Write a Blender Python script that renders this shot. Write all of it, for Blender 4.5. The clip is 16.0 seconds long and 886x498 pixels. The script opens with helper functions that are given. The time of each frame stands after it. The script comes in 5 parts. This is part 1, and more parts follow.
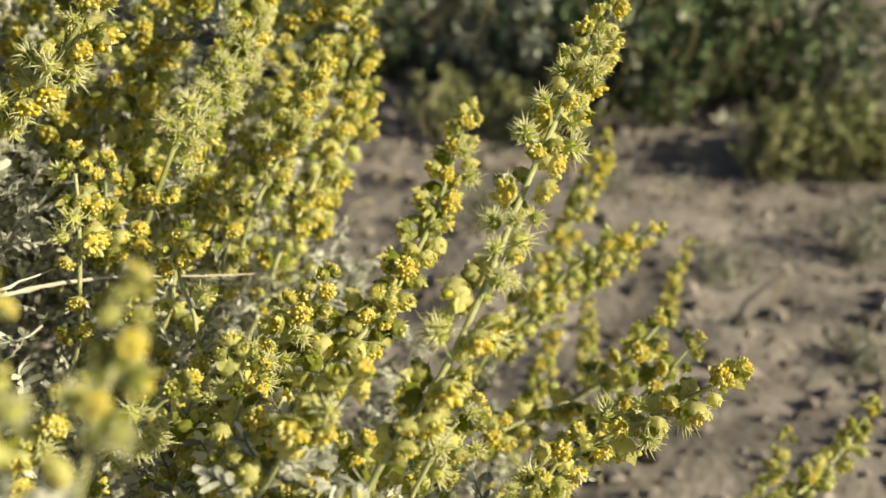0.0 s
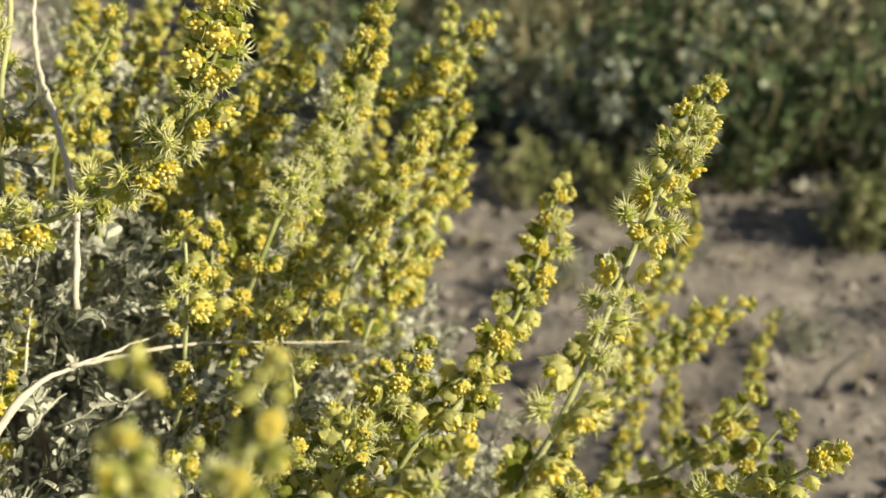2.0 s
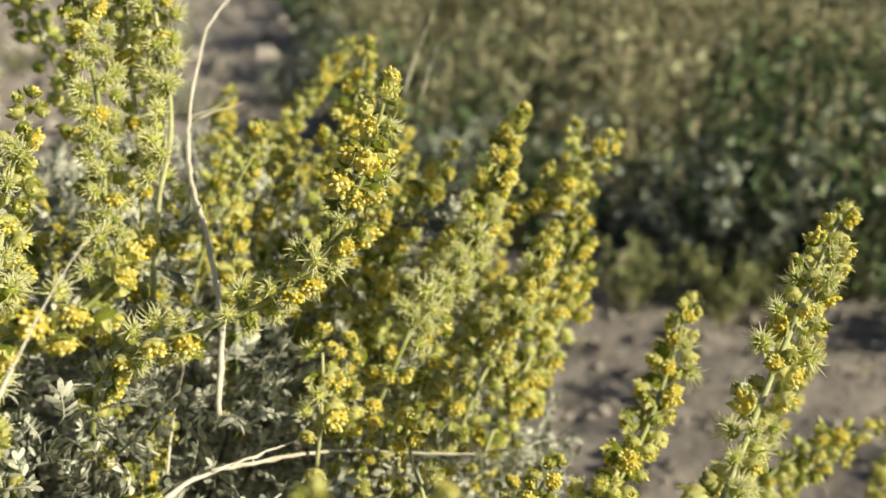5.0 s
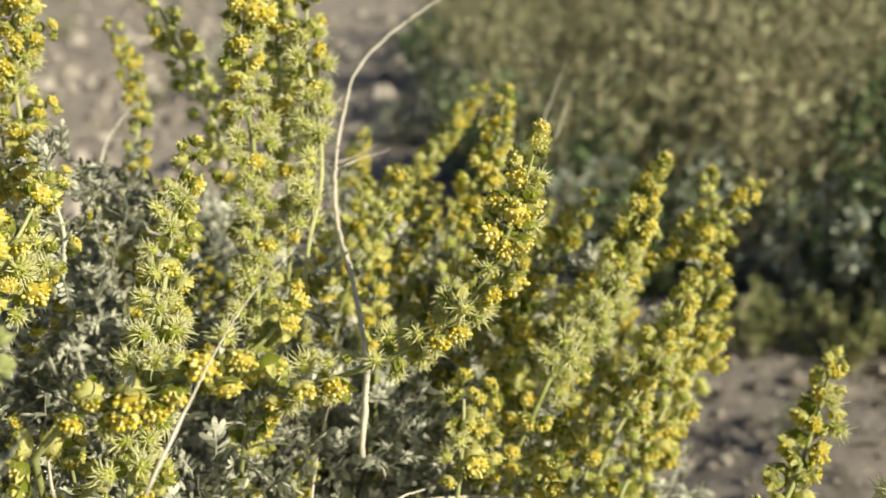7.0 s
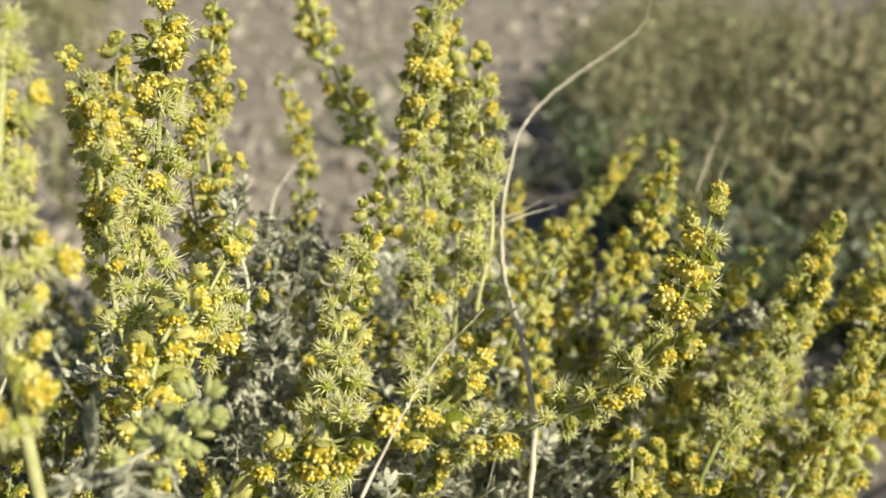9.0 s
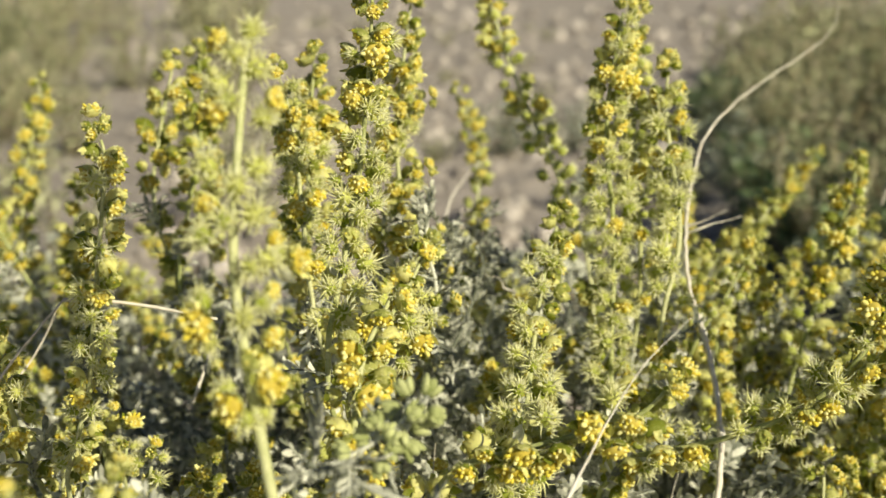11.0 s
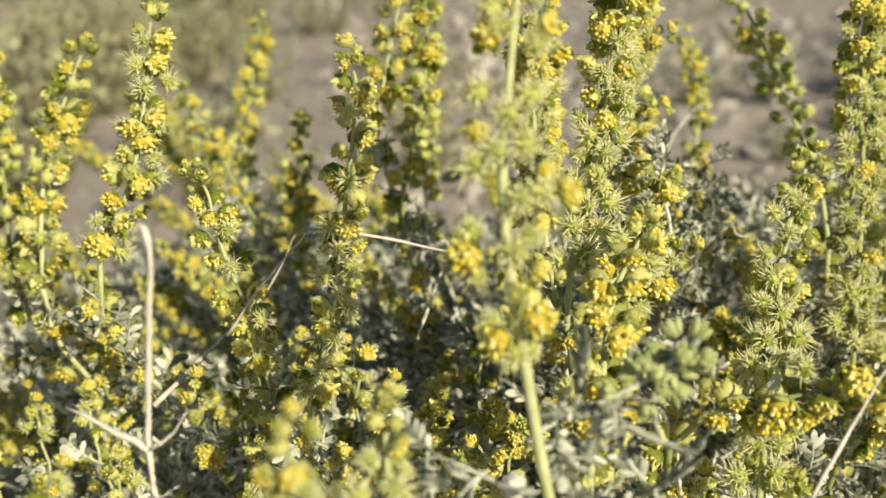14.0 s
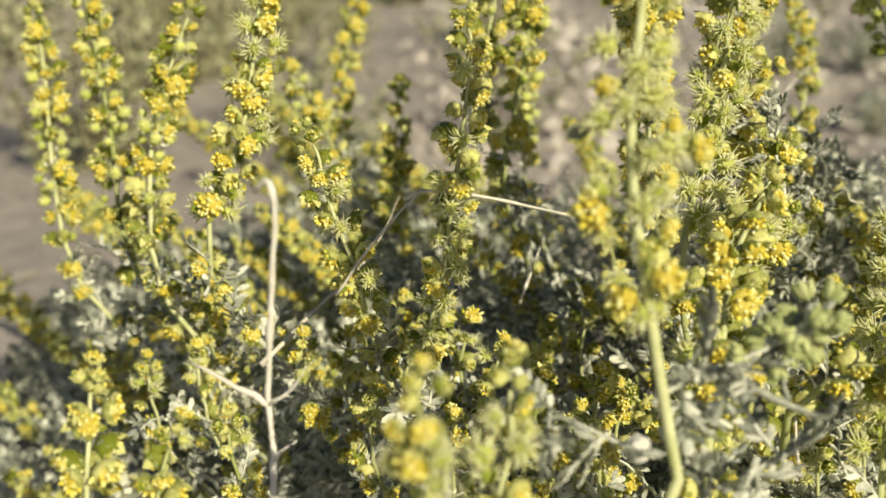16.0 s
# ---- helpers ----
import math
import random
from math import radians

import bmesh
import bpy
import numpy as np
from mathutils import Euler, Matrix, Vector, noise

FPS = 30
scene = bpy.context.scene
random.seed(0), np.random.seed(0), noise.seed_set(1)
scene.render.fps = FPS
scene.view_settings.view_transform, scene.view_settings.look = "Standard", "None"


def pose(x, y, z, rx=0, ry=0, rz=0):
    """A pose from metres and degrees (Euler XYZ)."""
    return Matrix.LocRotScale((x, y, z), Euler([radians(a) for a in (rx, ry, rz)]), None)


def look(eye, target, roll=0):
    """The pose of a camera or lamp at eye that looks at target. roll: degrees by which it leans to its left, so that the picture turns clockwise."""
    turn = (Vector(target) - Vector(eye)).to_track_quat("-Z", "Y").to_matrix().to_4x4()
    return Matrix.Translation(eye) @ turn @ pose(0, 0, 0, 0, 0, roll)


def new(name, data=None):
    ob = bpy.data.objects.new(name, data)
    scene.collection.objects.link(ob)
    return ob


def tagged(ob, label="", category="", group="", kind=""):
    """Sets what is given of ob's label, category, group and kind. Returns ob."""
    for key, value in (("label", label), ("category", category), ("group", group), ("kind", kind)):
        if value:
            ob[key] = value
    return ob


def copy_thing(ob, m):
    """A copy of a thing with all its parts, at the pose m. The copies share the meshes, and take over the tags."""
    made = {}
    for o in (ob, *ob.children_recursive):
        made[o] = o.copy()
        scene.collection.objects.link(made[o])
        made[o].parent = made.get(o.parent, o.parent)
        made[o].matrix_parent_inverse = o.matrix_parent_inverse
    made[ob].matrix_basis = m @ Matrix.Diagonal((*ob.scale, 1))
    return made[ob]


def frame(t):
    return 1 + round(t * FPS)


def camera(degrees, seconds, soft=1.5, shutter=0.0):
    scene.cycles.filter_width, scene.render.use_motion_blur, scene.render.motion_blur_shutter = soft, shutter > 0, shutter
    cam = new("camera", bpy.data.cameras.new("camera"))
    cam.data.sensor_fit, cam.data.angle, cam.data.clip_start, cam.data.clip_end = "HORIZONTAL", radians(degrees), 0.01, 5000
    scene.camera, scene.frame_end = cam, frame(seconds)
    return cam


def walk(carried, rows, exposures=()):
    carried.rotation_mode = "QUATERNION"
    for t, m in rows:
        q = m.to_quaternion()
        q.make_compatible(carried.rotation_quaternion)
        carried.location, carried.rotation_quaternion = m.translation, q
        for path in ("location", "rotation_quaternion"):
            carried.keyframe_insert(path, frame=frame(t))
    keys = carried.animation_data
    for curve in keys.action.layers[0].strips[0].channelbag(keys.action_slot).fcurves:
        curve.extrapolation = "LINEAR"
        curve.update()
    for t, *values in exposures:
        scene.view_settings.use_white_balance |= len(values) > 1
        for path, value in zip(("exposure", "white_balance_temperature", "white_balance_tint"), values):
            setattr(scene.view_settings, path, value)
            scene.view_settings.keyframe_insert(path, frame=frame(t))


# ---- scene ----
cam = camera(44.5, 16.0)
PATH = [  # seconds, eye, turn in degrees
    (0.0, 0.00001, -0.00002, 0.40000, 63.000, -2.000, 0.000),
    (0.5, -0.00181, -0.00063, 0.40083, 63.489, -1.827, 1.135),
    (1.0, -0.00422, -0.00158, 0.40253, 64.354, -1.720, 2.322),
    (1.5, -0.00570, -0.00245, 0.40390, 65.104, -1.549, 3.234),
    (2.0, -0.00681, -0.00358, 0.40564, 65.984, -1.463, 3.860),
    (2.5, -0.00869, -0.00517, 0.40779, 67.071, -1.444, 4.720),
    (3.0, -0.01032, -0.00648, 0.40943, 67.996, -1.337, 5.649),
    (5.5, -0.01635, -0.01028, 0.41642, 71.509, -0.744, 10.134),
    (6.0, -0.01775, -0.01177, 0.41819, 72.281, -0.573, 11.373),
    (6.5, -0.02179, -0.01282, 0.41844, 72.624, -0.367, 13.381),
    (7.0, -0.02469, -0.01312, 0.41848, 72.632, -0.116, 14.922),
    (7.5, -0.02648, -0.01387, 0.41840, 72.627, -0.012, 16.006),
    (8.0, -0.03023, -0.01511, 0.41949, 73.080, 0.236, 18.071),
    (8.5, -0.03355, -0.01732, 0.42138, 74.127, 0.428, 19.922),
    (9.0, -0.03546, -0.01929, 0.42290, 74.992, 0.655, 21.668),
    (11.5, -0.05062, -0.02748, 0.42305, 75.075, 1.462, 30.995),
    (12.0, -0.05418, -0.02749, 0.42113, 73.856, 1.716, 32.864),
    (12.5, -0.05674, -0.02884, 0.42046, 73.452, 1.886, 34.298),
    (13.0, -0.05980, -0.02981, 0.41983, 73.159, 2.063, 35.767),
    (13.5, -0.06205, -0.03093, 0.41993, 73.221, 2.232, 37.123),
    (14.0, -0.06361, -0.03161, 0.41939, 73.174, 2.330, 38.154),
    (14.5, -0.06541, -0.03248, 0.41879, 72.754, 2.471, 39.059),
    (15.0, -0.06742, -0.03307, 0.41746, 72.253, 2.634, 40.121),
    (15.5, -0.06928, -0.03422, 0.41686, 71.943, 2.760, 41.131),
    (16.0, -0.07058, -0.03550, 0.41671, 71.871, 2.989, 42.210),
]
walk(cam, [(t, pose(x, y, z, rx, ry, rz)) for t, x, y, z, rx, ry, rz in PATH],
     [(0, 0.05, 6850, 11), (3, 0.03, 6600, 10.5), (9, -0.03, 6500, 10), (13, -0.03, 6500, 10), (16, -0.04, 6500, 10)])
cam.data.dof.use_dof = True
cam.data.dof.focus_distance = 0.25
cam.data.dof.aperture_fstop = 15.0

# ---- world and light: a clear morning, low sun from the right ----
SUN_ELEV, SUN_FROM = 28.0, (0.93, -0.26)          # degrees; the way towards the sun in plan
world = bpy.data.worlds.new("world")
scene.world = world
world.use_nodes = True
wn = world.node_tree
sky = wn.nodes.new("ShaderNodeTexSky")
sky.sky_type = 'NISHITA'
sky.sun_disc = False
sky.sun_elevation = radians(SUN_ELEV)
sky.sun_rotation = math.atan2(SUN_FROM[0], SUN_FROM[1])
wn.links.new(sky.outputs[0], wn.nodes["Background"].inputs[0])
wn.nodes["Background"].inputs[1].default_value = 0.048
sun_data = bpy.data.lights.new("sun", 'SUN')
sun_data.energy, sun_data.angle, sun_data.color = 5.3, radians(0.53), (1.0, 0.91, 0.66)
sun = new("sun", sun_data)
flat = math.cos(radians(SUN_ELEV)) / math.hypot(*SUN_FROM)
sun.matrix_world = look((SUN_FROM[0] * flat * 5, SUN_FROM[1] * flat * 5, math.sin(radians(SUN_ELEV)) * 5), (0, 0, 0))


# ---- materials ----
def material(name, dark, light, size, rough=0.7, bump=0.0, glow_through=0.0, vary=0.35, fine=8.0, sheen=0.0):
    """Two-scale mottled colour between dark and light; glow_through: share of light that passes through thin tissue."""
    m = bpy.data.materials.new(name)
    m.use_nodes = True
    nt = m.node_tree
    nodes, links = nt.nodes, nt.links
    shader, out = nodes["Principled BSDF"], nodes["Material Output"]
    geo, info, coord = nodes.new("ShaderNodeNewGeometry"), nodes.new("ShaderNodeObjectInfo"), nodes.new("ShaderNodeTexCoord")
    big, small = nodes.new("ShaderNodeTexNoise"), nodes.new("ShaderNodeTexNoise")
    big.inputs["Scale"].default_value = 1.0 / size
    big.inputs["Detail"].default_value = 3
    small.inputs["Scale"].default_value = fine / size
    small.inputs["Detail"].default_value = 4
    links.new(coord.outputs["Object"], big.inputs["Vector"])
    links.new(coord.outputs["Object"], small.inputs["Vector"])

    def maths(op, a, b):
        n = nodes.new("ShaderNodeMath")
        n.operation = op
        for k, v in enumerate((a, b)):
            if isinstance(v, (int, float)):
                n.inputs[k].default_value = v
            else:
                links.new(v, n.inputs[k])
        return n.outputs[0]

    mixed = maths('ADD', maths('MULTIPLY', big.outputs["Fac"], 0.75), maths('MULTIPLY', small.outputs["Fac"], 0.55))
    chance = maths('FRACT', maths('ADD', geo.outputs["Random Per Island"], info.outputs["Random"]), 0)
    value = maths('ADD', maths('SUBTRACT', mixed, 0.15), maths('MULTIPLY', maths('SUBTRACT', chance, 0.5), vary * 2))
    ramp = nodes.new("ShaderNodeValToRGB")
    ramp.color_ramp.elements[0].position, ramp.color_ramp.elements[1].position = 0.2, 0.8
    ramp.color_ramp.elements[0].color = (*dark, 1)
    ramp.color_ramp.elements[1].color = (*light, 1)
    links.new(value, ramp.inputs[0])
    links.new(ramp.outputs[0], shader.inputs["Base Color"])
    shader.inputs["Roughness"].default_value = rough
    shader.inputs["Specular IOR Level"].default_value = 0.3
    if sheen:
        shader.inputs["Sheen Weight"].default_value = sheen
        shader.inputs["Sheen Roughness"].default_value = 0.4
    if bump:
        b = nodes.new("ShaderNodeBump")
        b.inputs["Strength"].default_value = 0.6
        b.inputs["Distance"].default_value = bump
        links.new(mixed, b.inputs["Height"])
        links.new(b.outputs[0], shader.inputs["Normal"])
    if glow_through:
        tr = nodes.new("ShaderNodeBsdfTranslucent")
        links.new(ramp.outputs[0], tr.inputs[0])
        mix = nodes.new("ShaderNodeMixShader")
        mix.inputs[0].default_value = glow_through
        links.new(shader.outputs[0], mix.inputs[1])
        links.new(tr.outputs[0], mix.inputs[2])
        links.new(mix.outputs[0], out.inputs[0])
    return m


CUP = material("hairy green bract", (0.27, 0.32, 0.03), (0.94, 0.93, 0.38), 0.0014, 0.5, 0.0004, 0.42, 0.5, sheen=0.15)
GREEN_BUD = material("green felted bud", (0.27, 0.32, 0.10), (0.68, 0.72, 0.36), 0.003, 0.7, 0.0002, 0.15, 0.2, sheen=0.2)
ANTHER = material("yellow anther", (0.87, 0.76, 0.09), (0.98, 0.95, 0.46), 0.002, 0.45, 0.0, 0.28, 0.45)
GOLD = material("golden floret base", (0.58, 0.45, 0.045), (0.84, 0.70, 0.14), 0.002, 0.6, 0.0, 0.28, 0.3)
SPINE = material("pale green spine", (0.91, 0.91, 0.46), (0.98, 0.98, 0.78), 0.004, 0.35, 0.0, 0.45, 0.25)
BUR = material("green bur", (0.42, 0.50, 0.06), (0.88, 0.90, 0.30), 0.003, 0.6, 0.0001, 0.42, 0.3)
STEM = material("yellow-green stem", (0.30, 0.35, 0.10), (0.66, 0.67, 0.38), 0.004, 0.5, 0.0002, 0.05, 0.2)
LEAF = material("grey-green felted leaf", (0.21, 0.23, 0.175), (0.88, 0.89, 0.77), 0.005, 0.6, 0.0002, 0.25, 0.45, sheen=0.2)
DEAD = material("bleached dead wood", (0.60, 0.54, 0.44), (0.95, 0.92, 0.84), 0.004, 0.75, 0.0003, 0.0, 0.15, 14)
BARK = material("grey shrub bark", (0.20, 0.16, 0.11), (0.48, 0.42, 0.33), 0.006, 0.85, 0.0004, 0.0, 0.15, 10)
# the low dark end of the soil stands in for shadow bands across it
SOIL = material("sandy grey soil", (0.085, 0.075, 0.069), (0.45, 0.405, 0.372), 0.045, 0.95, 0.006, 0.0, 0.0, 7)
# the soil turns to pale bare sand on the strip beyond the shrub
snt = SOIL.node_tree
ramp_node = [n for n in snt.nodes if n.type == 'VALTORGB'][0]
place_node, xyz, pale = snt.nodes.new("ShaderNodeTexCoord"), snt.nodes.new("ShaderNodeSeparateXYZ"), snt.nodes.new("ShaderNodeMapRange")
snt.links.new(place_node.outputs["Object"], xyz.inputs[0])
snt.links.new(xyz.outputs["X"], pale.inputs["Value"])
pale.inputs["From Min"].default_value, pale.inputs["From Max"].default_value = -0.15, -0.9
blend = snt.nodes.new("ShaderNodeMix")
blend.data_type = 'RGBA'
blend.blend_type = 'SCREEN'
blend.inputs[7].default_value = (0.17, 0.142, 0.122, 1)
snt.links.new(pale.outputs["Result"], blend.inputs[0])
snt.links.new(ramp_node.outputs[0], blend.inputs[6])
snt.links.new(blend.outputs[2], snt.nodes["Principled BSDF"].inputs["Base Color"])
CLOD = material("clod of dry soil", (0.15, 0.13, 0.115), (0.50, 0.45, 0.41), 0.012, 0.95, 0.001, 0.0, 0.4)
PEBBLE = material("pale pebble", (0.28, 0.25, 0.23), (0.60, 0.55, 0.51), 0.02, 0.9, 0.001, 0.0, 0.4)
# weed leaf tones spread wide: sun glints and shaded gaps put into the colour
WEED = material("weed leaf", (0.012, 0.036, 0.010), (0.24, 0.34, 0.16), 0.03, 0.3, 0.0, 0.05, 0.7)
PALE_WEED = material("glaucous weed leaf", (0.028, 0.05, 0.026), (0.64, 0.70, 0.58), 0.03, 0.28, 0.0, 0.05, 0.7)
GRASS = material("grassy weed leaf", (0.10, 0.13, 0.035), (0.56, 0.60, 0.30), 0.03, 0.4, 0.0, 0.3, 0.5)
STRAW = material("drying weed stalk", (0.20, 0.16, 0.08), (0.56, 0.50, 0.32), 0.02, 0.75, 0.0, 0.1, 0.45)
OLIVE = material("olive drying leaf", (0.03, 0.045, 0.015), (0.64, 0.66, 0.40), 0.02, 0.55, 0.0, 0.12, 0.75)
TUFT = material("seed tuft", (0.50, 0.45, 0.30), (0.86, 0.80, 0.62), 0.01, 0.8, 0.0, 0.3, 0.3)
GALL = material("woolly white gall", (0.55, 0.54, 0.46), (0.86, 0.85, 0.78), 0.004, 0.9, 0.0005, 0.1, 0.1, sheen=0.5)


# ---- mesh making ----
class Shape:
    """Vertices, triangles and a material slot for each triangle."""

    def __init__(self, v=(), f=(), s=()):
        self.v = np.array(v, float).reshape(-1, 3)
        self.f = np.array(f, int).reshape(-1, 3)
        self.s = np.array(s, int).reshape(-1) if len(s) else np.zeros(len(self.f), int)

    def moved(self, m):
        m = np.array(m)
        return Shape(self.v @ m[:3, :3].T + m[:3, 3], self.f, self.s)


def joined(shapes):
    base, vs, fs, ss = 0, [], [], []
    for sh in shapes:
        vs.append(sh.v)
        fs.append(sh.f + base)
        ss.append(sh.s)
        base += len(sh.v)
    return Shape(np.concatenate(vs), np.concatenate(fs), np.concatenate(ss))


def mesh_of(name, shape, mats, smooth=True):
    me = bpy.data.meshes.new(name)
    n = len(shape.f)
    me.vertices.add(len(shape.v))
    me.vertices.foreach_set("co", shape.v.astype(np.float32).ravel())
    me.loops.add(3 * n)
    me.loops.foreach_set("vertex_index", shape.f.astype(np.int32).ravel())
    me.polygons.add(n)
    me.polygons.foreach_set("loop_start", np.arange(0, 3 * n, 3, dtype=np.int32))
    me.polygons.foreach_set("loop_total", np.full(n, 3, np.int32))
    for m in mats:
        me.materials.append(m)
    me.polygons.foreach_set("material_index", shape.s.astype(np.int32))
    me.polygons.foreach_set("use_smooth", np.full(n, smooth))
    me.update(calc_edges=True)
    me.validate()
    return me


def part(name, me, parent, label="", kind="", m=None):
    ob = new(name, me)
    ob.parent = parent
    if m is not None:
        ob.matrix_basis = m
    return tagged(ob, label, "", "", kind)


def turned(at, axis, spin=0.0, size=1.0):
    """A 4 x 4 array that sets a shape's z along axis, at a place."""
    q = Vector(axis).to_track_quat('Z', 'Y').to_matrix().to_4x4()
    return np.array(Matrix.Translation(Vector(at)) @ q @ Matrix.Rotation(spin, 4, 'Z') @ Matrix.Scale(size, 4))


def lathe(profile, seg, slot=0, ribs=0, rib_depth=0.0):
    """A turned shape from (radius, height) pairs, smooth or ribbed."""
    v, f = [], []
    for i, (r, z) in enumerate(profile):
        for k in range(seg):
            a = 2 * math.pi * k / seg
            w = rib_depth * math.cos(ribs * a) * min(1, i / 3) if ribs else 0.0
            v.append((r * (1 + w) * math.cos(a), r * (1 + w) * math.sin(a), z * (1 + 0.6 * w)))
    for i in range(len(profile) - 1):
        for k in range(seg):
            a, b = i * seg + k, i * seg + (k + 1) % seg
            f += [(a, b, b + seg), (a, b + seg, a + seg)]
    return Shape(v, f, [slot] * len(f))


def tube(points, radii, seg=6, slot=0):
    pts = [Vector(p) for p in points]
    v, f = [], []
    side = None
    for i, p in enumerate(pts):
        d = (pts[min(i + 1, len(pts) - 1)] - pts[max(i - 1, 0)]).normalized()
        if side is None:
            side = d.orthogonal().normalized()
        side = (side - d * side.dot(d)).normalized()
        up = d.cross(side)
        for k in range(seg):
            a = 2 * math.pi * k / seg
            v.append(p + (side * math.cos(a) + up * math.sin(a)) * radii[i])
    for i in range(len(pts) - 1):
        for k in range(seg):
            a, b = i * seg + k, i * seg + (k + 1) % seg
            f += [(a, b, b + seg), (a, b + seg, a + seg)]
    n = len(v)
    v += [pts[0], pts[-1]]
    last = (len(pts) - 1) * seg
    for k in range(seg):
        f += [(n, (k + 1) % seg, k), (n + 1, last + k, last + (k + 1) % seg)]
    return Shape([tuple(q) for q in v], f, [slot] * len(f))


def smooth_line(points, step):
    """A Catmull-Rom line through the points, sampled about every step metres."""
    p = [Vector(q) for q in points]
    p = [p[0] * 2 - p[1]] + p + [p[-1] * 2 - p[-2]]
    out = []
    for i in range(1, len(p) - 2):
        n = max(2, int((p[i + 1] - p[i]).length / step))
        for k in range(n):
            t = k / n
            a, b, c, d = p[i - 1], p[i], p[i + 1], p[i + 2]
            out.append(0.5 * (2 * b + (c - a) * t + (2 * a - 5 * b + 4 * c - d) * t * t + (3 * b - a - 3 * c + d) * t ** 3))
    out.append(p[-2])
    return out


rng = random.Random(7)


# ---- the small pieces of the shrub, in metres ----
def blob(r, long, seg, rings, slot):
    prof = [(r * math.sin(math.pi * i / rings) + 1e-5, long * (1 - math.cos(math.pi * i / rings)) / 2) for i in range(rings + 1)]
    return lathe(prof, seg, slot)


def floret(r, long):
    """A small pointed floret of few faces."""
    v = [(0, 0, 0), (0, 0, long)] + [(r * math.cos(q), r * math.sin(q), long * 0.55) for q in (0, 1.257, 2.513, 3.770, 5.027)]
    f = []
    for k in range(5):
        f += [(0, 2 + (k + 1) % 5, 2 + k), (1, 2 + k, 2 + (k + 1) % 5)]
    return Shape(v, f, [1] * 10)


def hair(at, ax, ln, w, slot):
    """A thin three-sided spike."""
    side = ax.orthogonal().normalized()
    up = ax.cross(side)
    v = [at + (side * math.cos(q) + up * math.sin(q)) * w for q in (0, 2.1, 4.2)] + [at + ax * ln]
    return Shape([tuple(p) for p in v], [(0, 1, 3), (1, 2, 3), (2, 0, 3)], [slot] * 3)


def cup_lobe(g, long, wide):
    """A rounded triangular lobe of the cup, bent outwards; z is its length."""
    v = [(-wide, 0, 0), (wide, 0, 0), (-wide * 0.85, 0.25 * long, 0.5 * long), (wide * 0.85, 0.25 * long, 0.5 * long), (0, 0.12 * long, 0.5 * long), (0, g.uniform(0.3, 0.7) * long, long)]
    return Shape(v, [(0, 1, 4), (0, 4, 2), (1, 3, 4), (2, 4, 5), (4, 3, 5)], [0] * 5)


def flower_head_shape(seed, fine, young=False, far=False):
    """A nodding cup of fused bracts, full of knobbed yellow florets; z points out of the cup. A young one is nearly closed."""
    g = random.Random(seed)
    seg = 15 if fine else 10
    if young:
        parts = [lathe([(0.0004, 0), (0.0014, 0.0003), (0.0020, 0.0012), (0.0021, 0.0022), (0.0016, 0.0029), (0.0006, 0.0027)], seg, 0, 5, 0.30)]
    else:
        parts = [lathe([(0.0004, 0), (0.0014, 0.0002), (0.0023, 0.0009), (0.0027, 0.0017), (0.0028, 0.0022), (0.0025, 0.0018)], seg, 0, 5, 0.18)]
        parts.append(lathe([(0.0025, 0.0014), (0.0025, 0.0023), (0.0018, 0.0033), (0.0002, 0.0037)], 10 if fine else 6, 3))
    lobes = 5 + seed % 2
    for k in range(lobes):
        a = 2 * math.pi * (k + g.uniform(-0.2, 0.2)) / lobes
        lobe = cup_lobe(g, g.uniform(0.0015, 0.0026), g.uniform(0.0009, 0.0013))
        m = Matrix.Rotation(a, 4, 'Z') @ Matrix.Translation((0, 0.0019 if young else 0.0025, 0.0024 if young else 0.0014)) @ Matrix.Rotation(g.uniform(0.3, 0.8) if young else g.uniform(-0.7, 0.1), 4, 'X')
        parts.append(lobe.moved(m))
    for k in range(22 if fine else 0 if far else 10):   # long pale hairs of the cup
        a, z = g.uniform(0, 6.3), g.uniform(0.0003, 0.0020)
        r = 0.0014 + 0.6 * z
        at = Vector((r * math.cos(a), r * math.sin(a), z))
        ax = Vector((math.cos(a) + g.gauss(0, 0.4), math.sin(a) + g.gauss(0, 0.4), g.uniform(-0.5, 0.9))).normalized()
        parts.append(hair(at, ax, g.uniform(0.0010, 0.0024), 0.00011 if fine else 0.00016, 2))
    count = (11 if young else 30) if fine else (8 if young else 18)
    if far:
        count = 4 if young else 11
    gone = g.uniform(0.0, 0.25)                       # some florets have dropped
    for k in range(count):
        if not young and g.random() < gone:
            continue
        u = (k + 0.5) / count
        th = math.acos(1 - u * (0.6 if young else 0.80))
        a = 2.39996 * k + g.uniform(-0.3, 0.3)
        ax = Vector((math.sin(th) * math.cos(a), math.sin(th) * math.sin(a), math.cos(th)))
        r = (0.00042 if young else 0.00050) * g.uniform(0.8, 1.2) * (1.0 if fine else 1.4 if far else 1.16)
        ln = r * g.uniform(2.2, 3.6)
        b = blob(r, ln, 6, 4, 1) if fine else floret(r, ln)
        if fine:
            b.v[:, :2] *= (0.72 + 0.4 * b.v[:, 2:3] / ln)     # a knob, broader at its tip
        out = g.uniform(0.0012, 0.0016) if young else g.uniform(0.0015, 0.0022)
        parts.append(b.moved(turned(Vector((0, 0, 0.0012)) + ax * out, ax + Vector((g.gauss(0, 0.15), g.gauss(0, 0.15), 0.15)))))
    return joined(parts)


